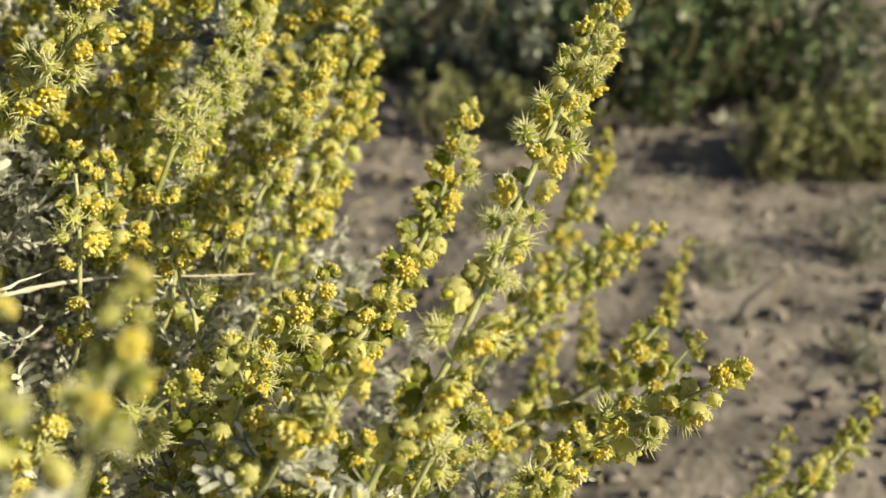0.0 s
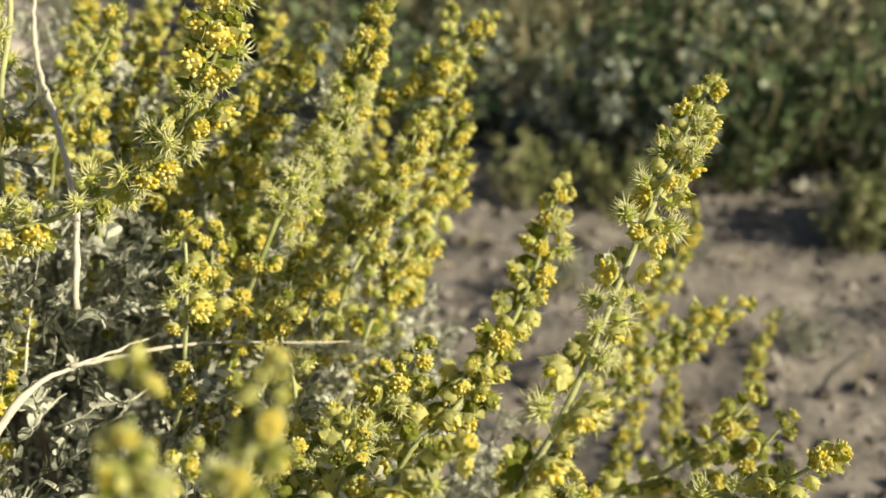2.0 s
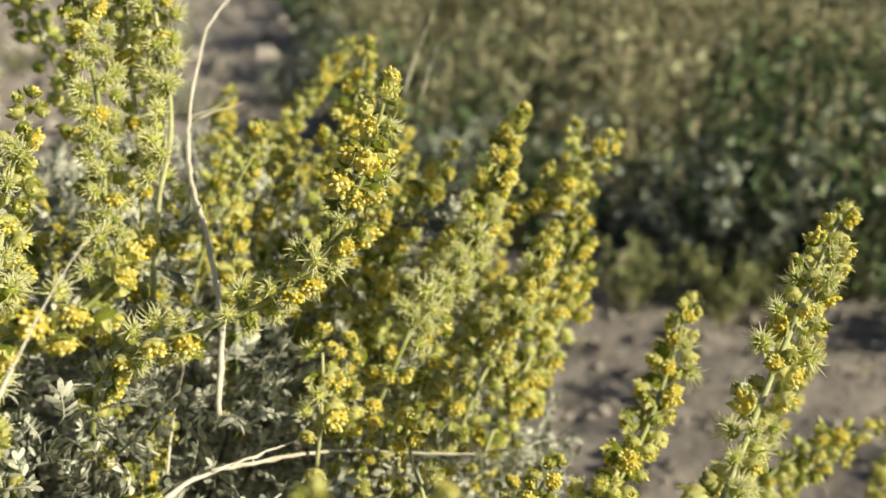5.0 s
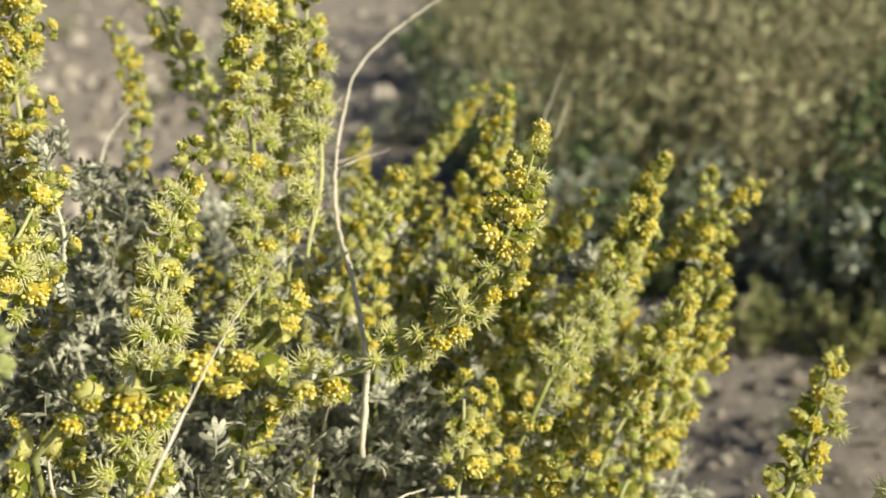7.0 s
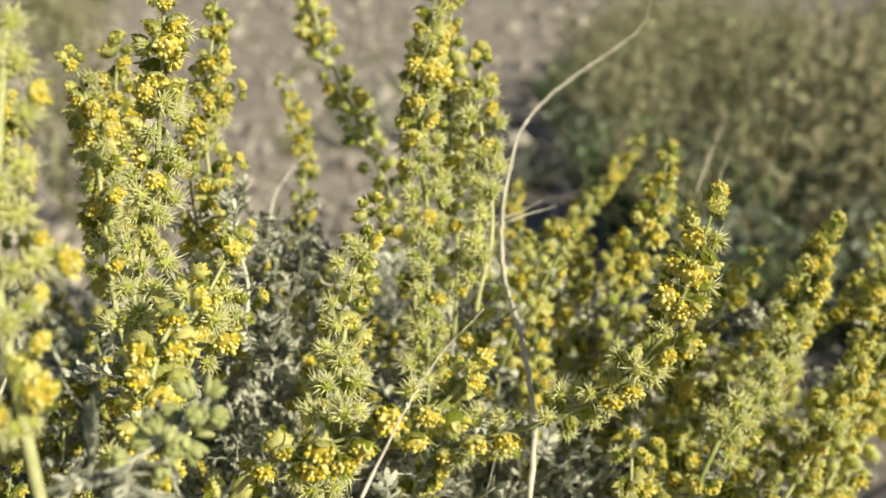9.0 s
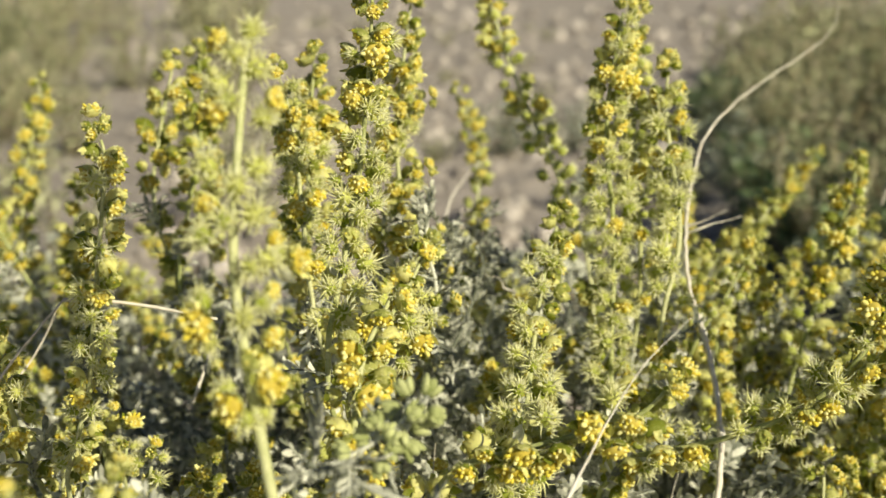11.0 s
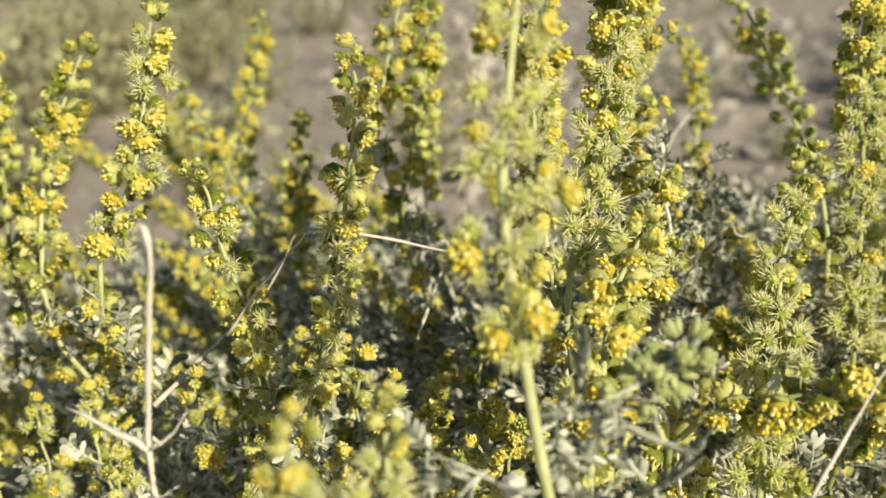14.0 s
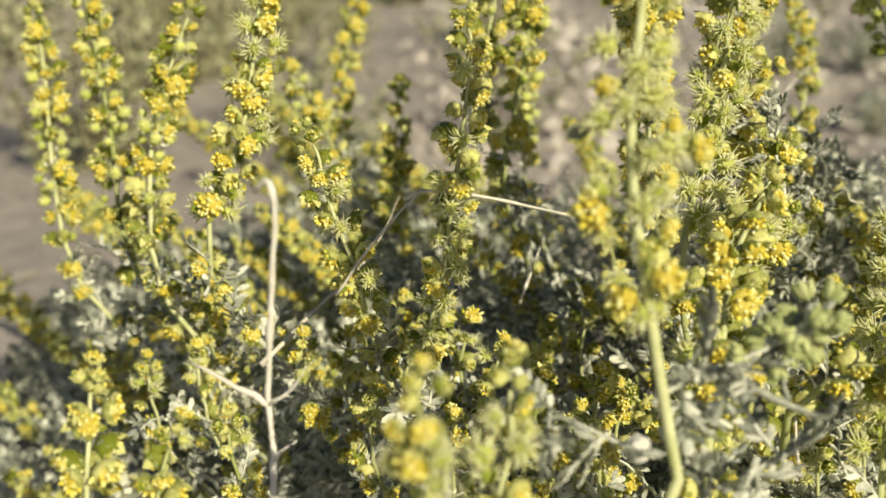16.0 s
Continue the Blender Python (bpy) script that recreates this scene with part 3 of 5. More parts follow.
def on_stem(name, at, towards, size):
    """One bur, head or bract of its own on the near stem, set back to its base."""
    base = local(at) - Vector(towards).normalized() * 0.0015 * size
    part(name, rng.choice(STEM_PIECES[name]), near_stem, m=Matrix(turned(base, towards, rng.uniform(0, 6), size)))


on_stem("bur", (-0.1688, 0.1101, 0.3922), (-0.49, -0.92, 0.80), 1.00)
on_stem("bur", (-0.1629, 0.1149, 0.3913), (0.78, 0.52, 0.62), 1.00)
on_stem("bur", (-0.1637, 0.1104, 0.3890), (0.65, -0.58, 0.59), 1.00)
on_stem("bur", (-0.1607, 0.1110, 0.3842), (0.91, -0.27, 0.44), 1.10)
on_stem("bur", (-0.1669, 0.1059, 0.3815), (-0.24, -0.95, 0.22), 1.10)
on_stem("bur", (-0.1644, 0.1076, 0.3836), (0.46, -0.82, 0.41), 0.90)
on_stem("bur", (-0.1587, 0.1111, 0.3770), (0.96, -0.35, 0.16), 1.00)
on_stem("bur", (-0.1600, 0.1082, 0.3761), (0.73, -0.71, 0.11), 0.90)
on_stem("bur", (-0.1581, 0.1143, 0.3769), (0.84, 0.42, 0.24), 0.80)
on_stem("bur", (-0.1661, 0.1034, 0.3706), (-0.54, -0.55, 0.79), 0.90)
on_stem("bur", (-0.1589, 0.1044, 0.3683), (0.76, -0.56, 0.39), 1.00)
on_stem("bur", (-0.1590, 0.1090, 0.3695), (0.77, 0.35, 0.24), 0.80)
on_stem("bur", (-0.1644, 0.1023, 0.3647), (-0.06, -0.75, -0.65), 0.80)
on_stem("bur", (-0.1575, 0.1017, 0.3523), (0.31, -0.72, -0.69), 0.90)
on_stem("bur", (-0.1610, 0.1020, 0.3568), (-0.45, -0.84, 0.26), 0.80)
on_stem("bur", (-0.1561, 0.1044, 0.3527), (0.76, -0.17, -0.66), 0.70)
on_stem("bur", (-0.1693, 0.1152, 0.4052), (-0.36, -0.77, 0.57), 1.00)
on_stem("bur", (-0.1655, 0.1195, 0.4075), (0.87, 0.23, 0.40), 1.00)
on_stem("bur", (-0.1669, 0.1167, 0.4103), (0.56, -0.61, 0.69), 1.00)
on_stem("bur", (-0.1635, 0.1179, 0.3997), (0.92, 0.16, 0.12), 0.90)
on_stem("bur", (-0.1672, 0.1146, 0.4026), (0.33, -0.84, 0.29), 0.90)
on_stem("bur", (-0.1669, 0.1208, 0.4136), (0.60, 0.12, 0.70), 0.90)
on_stem("flower_head", (-0.1675, 0.1076, 0.3868), (0.26, -0.81, -0.47), 0.75)
on_stem("flower_head", (-0.1654, 0.1012, 0.3675), (0.07, -1.01, 0.08), 1.10)
on_stem("flower_head", (-0.1553, 0.1150, 0.3760), (0.91, 0.18, 0.21), 0.85)
on_stem("flower_head", (-0.1595, 0.1143, 0.3797), (0.88, 0.04, -0.07), 0.60)
on_stem("flower_head", (-0.1571, 0.1085, 0.3644), (0.83, 0.08, -0.20), 0.70)
on_stem("flower_head", (-0.1586, 0.1116, 0.3713), (0.80, 0.30, 0.05), 0.60)
on_stem("flower_head", (-0.1552, 0.1057, 0.3572), (0.93, -0.30, 0.35), 1.10)
on_stem("flower_head", (-0.1596, 0.1007, 0.3544), (0.18, -1.00, -0.11), 1.00)
on_stem("flower_head", (-0.1692, 0.1135, 0.4011), (0.10, -0.90, -0.05), 0.90)
on_stem("flower_head", (-0.1623, 0.1202, 0.4026), (0.89, 0.18, -0.11), 0.80)
on_stem("flower_bud", (-0.1580, 0.1049, 0.3608), (0.33, -0.02, 0.90), 1.00)
on_stem("flower_head", (-0.1705, 0.1173, 0.4125), (-0.08, -0.82, 0.21), 0.80)
on_stem("bract", (-0.1698, 0.1054, 0.3798), (-0.33, -0.89, -0.44), 0.95)
on_stem("bract", (-0.1573, 0.1126, 0.3744), (0.78, -0.04, -0.70), 0.85)
on_stem("bract", (-0.1603, 0.1036, 0.3627), (0.24, -0.65, -0.73), 0.80)
on_stem("bract", (-0.1573, 0.1046, 0.3587), (0.06, -0.49, 0.67), 0.85)

spike([(-0.2228, 0.1363, 0.3948), (-0.2182, 0.1369, 0.3868), (-0.2213, 0.1337, 0.3794), (-0.2208, 0.1349, 0.3714), (-0.2227, 0.1321, 0.3626), (-0.2264, 0.1331, 0.3465), (-0.2286, 0.1333, 0.3353), (-0.2324, 0.1320, 0.3239), (-0.2344, 0.1284, 0.3133)], 0.8, .15, True)
spike([(-0.1670, 0.0615, 0.3549), (-0.1667, 0.0598, 0.3471), (-0.1658, 0.0584, 0.3356)], 0.8, .10, True)
spike([(-0.2708, 0.1296, 0.3653), (-0.2652, 0.1324, 0.3601), (-0.2651, 0.1291, 0.3524), (-0.2603, 0.1294, 0.3432), (-0.2578, 0.1334, 0.3310), (-0.2576, 0.1347, 0.3173)], .9, .05)
spike([(-0.3062, 0.1506, 0.4020), (-0.3030, 0.1467, 0.3864), (-0.3029, 0.1406, 0.3754), (-0.3004, 0.1378, 0.3641), (-0.3014, 0.1320, 0.3530), (-0.3037, 0.1233, 0.3377)], .95, .30)
spike([(-0.4329, 0.3043, 0.3822), (-0.4232, 0.2946, 0.3684), (-0.4187, 0.2788, 0.3513), (-0.4096, 0.2673, 0.3371), (-0.3984, 0.2567, 0.3213)], .9, .05)
spike([(-0.2960, 0.2415, 0.3986), (-0.2975, 0.2361, 0.3829), (-0.2968, 0.2306, 0.3699), (-0.2931, 0.2234, 0.3603)], .95, .10)
spike([(-0.2973, 0.2540, 0.4004), (-0.2894, 0.2468, 0.3829), (-0.2854, 0.2371, 0.3660), (-0.2862, 0.2309, 0.3503), (-0.2833, 0.2220, 0.3376)], 1.0, .20)
spike([(-0.2333, 0.2125, 0.3995), (-0.2276, 0.2118, 0.3891), (-0.2248, 0.2084, 0.3733), (-0.2181, 0.2013, 0.3586), (-0.2122, 0.1943, 0.3459)], 0.88, .35)
spike([(-0.2496, 0.0564, 0.3355), (-0.2482, 0.0536, 0.3294), (-0.2455, 0.0517, 0.3228), (-0.2437, 0.0483, 0.3179), (-0.2426, 0.0472, 0.3129)], 0.95, .03, True)
spike([(-0.2361, 0.0650, 0.3242), (-0.2356, 0.0600, 0.3182), (-0.2344, 0.0571, 0.3122)], 0.9, .03, True)
spike([(-0.1700, 0.0852, 0.3472), (-0.1691, 0.0806, 0.3414), (-0.1641, 0.0801, 0.3364), (-0.1657, 0.0754, 0.3322), (-0.1653, 0.0732, 0.3265)], 0.85, .35, True)
spike([(-0.3557, 0.1627, 0.3893), (-0.3576, 0.1526, 0.3700), (-0.3504, 0.1407, 0.3605), (-0.3491, 0.1350, 0.3448), (-0.3353, 0.1242, 0.3239)], 1.0, .20)
spike([(-0.4010, 0.1525, 0.3945), (-0.3910, 0.1485, 0.3647), (-0.3745, 0.1401, 0.3441), (-0.3614, 0.1301, 0.3266)], 1.0, .20)
spike([(-0.4310, 0.1503, 0.3867), (-0.4126, 0.1421, 0.3623), (-0.4095, 0.1340, 0.3374), (-0.3919, 0.1266, 0.3168)], 1.0, .20)
spike([(-0.4064, 0.2332, 0.3635), (-0.3933, 0.2317, 0.3493), (-0.3785, 0.2310, 0.3334)], .9, .05)
spike([(-0.3537, 0.2473, 0.3519), (-0.3474, 0.2377, 0.3332), (-0.3416, 0.2287, 0.3169)], .95, .15)
spike([(-0.3350, 0.2983, 0.3651), (-0.3262, 0.2894, 0.3430), (-0.3207, 0.2779, 0.3216)], .9, .15)
spike([(-0.3411, 0.1457, 0.3204), (-0.3351, 0.1370, 0.3042), (-0.3238, 0.1323, 0.2867)], 1.0, .20)
spike([(-0.0497, 0.1069, 0.3393), (-0.0489, 0.1027, 0.3350), (-0.0484, 0.0983, 0.3302), (-0.0482, 0.0937, 0.3250)], 0.72, .10)
spike([(-0.0335, 0.1095, 0.3388), (-0.0346, 0.1049, 0.3337), (-0.0353, 0.1004, 0.3288), (-0.0366, 0.0959, 0.3240)], 0.72, .05)
spike([(-0.0123, 0.1651, 0.2900), (-0.0164, 0.1629, 0.2856), (-0.0224, 0.1599, 0.2798)], 1.0, .05)
spike([(-0.0409, 0.1957, 0.2755), (-0.0352, 0.1899, 0.2696), (-0.0393, 0.1839, 0.2619)], 1.0, .05)
spike([(0.0114, 0.1888, 0.2676), (0.0050, 0.1843, 0.2632), (0.0017, 0.1795, 0.2579)], 1.0, .20)
spike([(0.1668, 0.3307, 0.1737), (0.1580, 0.3233, 0.1589), (0.1442, 0.3097, 0.1537), (0.1289, 0.2981, 0.1525)], .9, .05)
spike([(0.1522, 0.3664, 0.1331), (0.1475, 0.3595, 0.1193), (0.1409, 0.3531, 0.1065)], .85, .05)
spike([(0.1366, 0.5011, 0.1546), (0.1245, 0.4867, 0.1370), (0.1234, 0.4745, 0.1240)], .75, .02)
spike([(0.0752, 0.4379, 0.1606), (0.0764, 0.4278, 0.1409), (0.0746, 0.4088, 0.1255)], .75, .02)
spike([(0.0563, 0.3888, 0.1737), (0.0504, 0.3787, 0.1536), (0.0437, 0.3619, 0.1425)], .75, .02)
spike([(-0.1505, 0.3835, 0.3215), (-0.1537, 0.3763, 0.3050), (-0.1568, 0.3687, 0.2876)], .95, .10)
spike([(-0.1054, 0.4400, 0.3187), (-0.1061, 0.4312, 0.2982), (-0.0988, 0.4147, 0.2838)], .9, .05)
spike([(-0.1560, 0.4694, 0.3198), (-0.1611, 0.4612, 0.3012), (-0.1654, 0.4432, 0.2851)], .9, .05)
spike([(-0.1372, 0.4408, 0.3005), (-0.1363, 0.4241, 0.2866), (-0.1347, 0.4073, 0.2723)], .9, .10)
spike([(-0.1055, 0.3913, 0.2811), (-0.1107, 0.3841, 0.2648), (-0.1177, 0.3656, 0.2482)], .95, .05)
spike([(-0.0834, 0.3993, 0.2704), (-0.0861, 0.3818, 0.2553), (-0.0875, 0.3548, 0.2432)], .95, .05)
spike([(-0.0711, 0.3856, 0.2617), (-0.0749, 0.3675, 0.2453), (-0.0823, 0.3479, 0.2260)], .95, .10)
spike([(-0.0580, 0.4228, 0.2701), (-0.0604, 0.4053, 0.2551), (-0.0699, 0.3771, 0.2415)], .95, .10)
spike([(-0.1106, 0.3110, 0.2722), (-0.1064, 0.3053, 0.2580), (-0.0995, 0.3016, 0.2480)], .9, .05)
spike([(-0.0924, 0.2916, 0.2747), (-0.0903, 0.2864, 0.2620), (-0.0938, 0.2807, 0.2492)], .9, .05)
spike([(-0.0627, 0.2504, 0.2753), (-0.0660, 0.2463, 0.2661), (-0.0584, 0.2379, 0.2578)], 1.0, .05)
spike([(-0.0211, 0.3766, 0.2833), (-0.0260, 0.3633, 0.2658), (-0.0328, 0.3501, 0.2486), (-0.0411, 0.3333, 0.2360)], 1.0, .10)
spike([(-0.1354, 0.2519, 0.2653), (-0.1372, 0.2425, 0.2562), (-0.1373, 0.2333, 0.2476)], .9, .05)
spike([(-0.1075, 0.1789, 0.3417), (-0.1124, 0.1744, 0.3329), (-0.1192, 0.1724, 0.3301), (-0.1287, 0.1704, 0.3267), (-0.1406, 0.1652, 0.3226), (-0.1504, 0.1610, 0.3195)], 1.0, .05)
spike([(-0.0900, 0.2551, 0.2940), (-0.0885, 0.2515, 0.2813), (-0.0890, 0.2466, 0.2663)], 1.0, .05)
spike([(-0.0851, 0.2655, 0.2872), (-0.0860, 0.2614, 0.2751), (-0.0855, 0.2571, 0.2612)], .95, .05)
spike([(-0.0853, 0.3097, 0.2879), (-0.0841, 0.2943, 0.2730), (-0.0774, 0.2806, 0.2575)], 1.0, .10)
spike([(-0.0659, 0.3046, 0.2865), (-0.0655, 0.2887, 0.2706), (-0.0699, 0.2716, 0.2560)], 1.0, .10)
spike([(-0.0563, 0.3007, 0.2644), (-0.0588, 0.2845, 0.2508)], 1.0, .10)
spike([(-0.1310, 0.3604, 0.3212), (-0.1296, 0.3444, 0.3042), (-0.1297, 0.3270, 0.2844)], .95, .10)
spike([(-0.1238, 0.3804, 0.3078), (-0.1246, 0.3628, 0.2880), (-0.1261, 0.3447, 0.2672)], .95, .10)
spike([(-0.1368, 0.3213, 0.3083), (-0.1345, 0.3063, 0.2933), (-0.1283, 0.2929, 0.2793)], .95, .10)
spike([(-0.0850, 0.3276, 0.3093), (-0.0861, 0.3111, 0.2931), (-0.0886, 0.2939, 0.2764)], 1.0, .10)
spike([(-0.2396, 0.2406, 0.4017), (-0.2383, 0.2338, 0.3793), (-0.2298, 0.2181, 0.3560), (-0.2198, 0.2049, 0.3386)], 1.0, .20)
spike([(-0.1338, 0.1675, 0.3058), (-0.1335, 0.1639, 0.3011)], .95, .10)
# the low spikes of the near side
spike([(-0.0179, 0.1966, 0.2676), (-0.0226, 0.1927, 0.2598), (-0.0321, 0.1888, 0.2518), (-0.0417, 0.1855, 0.2449)], 1.0, 0.05)
spike([(-0.0253, 0.2007, 0.2578), (-0.0321, 0.1976, 0.2513), (-0.0394, 0.1935, 0.2431)], 0.95, 0.05)
spike([(-0.0088, 0.2402, 0.2653), (-0.0214, 0.2366, 0.2578), (-0.0355, 0.2320, 0.2484), (-0.0467, 0.2278, 0.2397)], 0.95, 0.05)
spike([(-0.0478, 0.1838, 0.2744), (-0.0567, 0.1802, 0.2670), (-0.0645, 0.1768, 0.2600)], 0.95, 0.05)
spike([(-0.0119, 0.1797, 0.2632), (-0.0186, 0.1763, 0.2563), (-0.0253, 0.1721, 0.2478)], 1.0, 0.15)
spike([(-0.0369, 0.1685, 0.2668), (-0.0416, 0.1653, 0.2603), (-0.0447, 0.1628, 0.2553)], 0.95, 0.05)
spike([(-0.0365, 0.2476, 0.2568), (-0.0414, 0.2432, 0.2480), (-0.0485, 0.2388, 0.2391)], 0.95, 0.05)
spike([(-0.0648, 0.1713, 0.2823), (-0.0699, 0.1681, 0.2759), (-0.0751, 0.1652, 0.2700)], 0.9, 0.05)
spike([(0.0340, 0.1951, 0.2554), (0.0287, 0.1906, 0.2463), (0.0203, 0.1854, 0.2360)], 1.0, 0.1)
spike([(0.0135, 0.2012, 0.2557), (0.0074, 0.1974, 0.2480), (0.0000, 0.1928, 0.2387)], 0.95, 0.15)
spike([(0.0251, 0.1824, 0.2521), (0.0194, 0.1788, 0.2449), (0.0136, 0.1755, 0.2383)], 0.95, 0.05)
spike([(-0.0050, 0.1834, 0.2532), (-0.0119, 0.1799, 0.2460), (-0.0165, 0.1772, 0.2405)], 1.0, 0.5)
spike([(-0.0374, 0.2104, 0.2608), (-0.0450, 0.2062, 0.2524), (-0.0525, 0.2015, 0.2428)], 0.95, 0.05)
spike([(-0.0802, 0.2652, 0.2569), (-0.0814, 0.2602, 0.2471), (-0.0842, 0.2546, 0.2358)], 0.9, 0.05)
spike([(-0.0225, 0.1623, 0.2661), (-0.0276, 0.1589, 0.2593), (-0.0317, 0.1565, 0.2544)], 0.95, 0.05)


dead_twig(TALL_TWIG, 0.00085, 0.12)
dead_twig([(-0.1270, 0.3068, 0.3465), (-0.1351, 0.3027, 0.3439), (-0.1430, 0.3008, 0.3405)], 0.00045)
dead_twig(LOW_TWIG, 0.00120)
dead_twig(THIN_TWIG, 0.00060)
dead_twig([(-0.0933, 0.4552, 0.3589), (-0.0981, 0.4441, 0.3429), (-0.1019, 0.4322, 0.3268)], 0.00035)
dead_twig([(-0.0895, 0.4527, 0.3473), (-0.0929, 0.4436, 0.3360), (-0.0946, 0.4342, 0.3256)], 0.00030)
dead_twig([(-0.2066, 0.1515, 0.3478), (-0.2176, 0.1493, 0.3490), (-0.2279, 0.1438, 0.3512), (-0.2384, 0.1362, 0.3525)], 0.00050, 0.6)
dead_twig([(-0.2384, 0.1362, 0.3525), (-0.2498, 0.1295, 0.3380), (-0.2572, 0.1249, 0.3265)], 0.00045, 0.5)
dead_twig([(-0.2775, 0.1687, 0.3375), (-0.2827, 0.1593, 0.3213), (-0.2846, 0.1419, 0.3120), (-0.2878, 0.1229, 0.3008)], 0.00070)
dead_twig([(-0.2099, 0.0688, 0.3725), (-0.2072, 0.0692, 0.3744), (-0.2061, 0.0695, 0.3728), (-0.2066, 0.0696, 0.3675), (-0.2104, 0.0705, 0.3547), (-0.2165, 0.0717, 0.3313), (-0.2166, 0.0718, 0.3221), (-0.2150, 0.0690, 0.3123)], 0.00058, 0.8)
dead_twig([(-0.2329, 0.0664, 0.3370), (-0.2248, 0.0684, 0.3345), (-0.2164, 0.0716, 0.3309)], 0.00060, 0.5)
dead_twig([(-0.2102, 0.0762, 0.3385), (-0.2120, 0.0742, 0.3344), (-0.2164, 0.0716, 0.3309)], 0.00040)
dead_twig([(-0.2129, 0.0743, 0.3234), (-0.2151, 0.0729, 0.3215), (-0.2162, 0.0713, 0.3201)], 0.00060)
dead_twig([(-0.1972, 0.2646, 0.3302), (-0.1919, 0.2660, 0.3292), (-0.1903, 0.2656, 0.3263), (-0.1863, 0.2665, 0.3252)], 0.00040)
dead_twig([(-0.2482, 0.3634, 0.3475), (-0.2532, 0.3463, 0.3335), (-0.2491, 0.3307, 0.3151)], 0.00065)
dead_twig([(-0.1043, 0.1744, 0.3555), (-0.1119, 0.1655, 0.3458), (-0.1176, 0.1536, 0.3314), (-0.1219, 0.1419, 0.3166)], 0.00035)
dead_twig([(-0.2571, 0.2223, 0.3406), (-0.2585, 0.2177, 0.3308), (-0.2576, 0.1952, 0.3019)], 0.00040)
dead_twig([(-0.1600, 0.1680, 0.3201), (-0.1592, 0.1651, 0.3105), (-0.1561, 0.1620, 0.2961)], 0.00045)
dead_twig([(-0.1276, 0.2507, 0.2869), (-0.1296, 0.2434, 0.2701), (-0.1282, 0.2333, 0.2587)], 0.00045)
dead_twig([(-0.1348, 0.3185, 0.3454), (-0.1431, 0.3160, 0.3409), (-0.1507, 0.3144, 0.3383)], 0.00050)

# the near leafy sprig with green buds, and the white gall on the stem beside it
def sprig(points, radius, leaves, buds):
    line = smooth_line([local(p) for p in points], 0.002)
    n = len(line)
    stem = part("leafy_shoot", mesh_of("leafy_shoot", tube(line, [radius * (1 - 0.55 * i / n) for i in range(n)], 7), (LEAF,)), shrub)
    for k, (t, towards, size) in enumerate(leaves):
        i = int(t * (n - 1))
        part("leaf", LEAF_MESHES[k % 8], stem, m=Matrix(turned(line[i], towards, rng.uniform(-0.6, 0.6), size * 1.3)))
    for k in range(buds):
        out = Vector((rng.gauss(0, 1), rng.gauss(0, 1), rng.gauss(0, 1))).normalized()
        at = line[-1 - int(k * 0.3)] + out * 0.0026
        part("flower_bud", FINE_GREEN[k % 3], stem, m=Matrix(turned(at, out + Vector((0, 0, 0.2)), 0, rng.uniform(0.9, 1.25))))


def green_bud_shape(seed):
    g = random.Random(seed)
    parts = [blob(0.0013, 0.0030, 8, 6, 0)]
    for k in range(6):   # folded bracts round the bud
        q = 1.05 * k + g.uniform(-0.2, 0.2)
        petal = blob(0.0009, 0.0030 * g.uniform(0.8, 1.15), 6, 5, 0)
        petal.v[:, 1] *= 0.55
        parts.append(petal.moved(Matrix.Rotation(q, 4, 'Z') @ Matrix.Translation((0, 0.0008, 0.0002)) @ Matrix.Rotation(g.uniform(-0.45, -0.1), 4, 'X')))
    return joined(parts)


FINE_GREEN = [mesh_of("flower_bud", green_bud_shape(k), (GREEN_BUD,)) for k in range(3)]


def felted_shoot(points):
    """A grey leafy shoot without flowers."""
    leaves = [(rng.uniform(0.1, 1.0), (rng.gauss(0, 1), rng.gauss(0, 1), rng.gauss(0.5, 0.8)), rng.uniform(0.2, 0.38)) for _ in range(26)]
    sprig(points, 0.0007, leaves, 0)


felted_shoot([(-0.1013, 0.3191, 0.2983), (-0.0858, 0.3260, 0.3024), (-0.0682, 0.3326, 0.3029), (-0.0597, 0.3369, 0.3070)])
felted_shoot([(-0.0354, 0.3017, 0.1758), (-0.0243, 0.3078, 0.1882), (-0.0190, 0.3157, 0.2039), (-0.0166, 0.3227, 0.2177)])
felted_shoot([(-0.0415, 0.3198, 0.1671), (-0.0301, 0.3309, 0.1893), (-0.0287, 0.3402, 0.2075), (-0.0231, 0.3476, 0.2222)])
felted_shoot([(-0.0155, 0.2901, 0.1758), (-0.0102, 0.2952, 0.1860), (-0.0051, 0.3038, 0.2030), (-0.0026, 0.3080, 0.2114)])
felted_shoot([(-0.0461, 0.2987, 0.1915), (-0.0352, 0.3038, 0.2019), (-0.0319, 0.3106, 0.2154), (-0.0342, 0.3174, 0.2287)])
felted_shoot([(-0.2025, 0.2576, 0.3268), (-0.2051, 0.2602, 0.3384), (-0.2107, 0.2606, 0.3467), (-0.2160, 0.2602, 0.3517)])
felted_shoot([(-0.2117, 0.2821, 0.3091), (-0.2111, 0.2862, 0.3218), (-0.2112, 0.2894, 0.3326), (-0.2129, 0.2915, 0.3416)])
felted_shoot([(-0.2282, 0.2885, 0.3135), (-0.2219, 0.2941, 0.3246), (-0.2266, 0.2958, 0.3358)])
felted_shoot([(-0.1247, 0.3528, 0.2884), (-0.1111, 0.3588, 0.2984), (-0.0972, 0.3636, 0.3046), (-0.0915, 0.3667, 0.3106)])
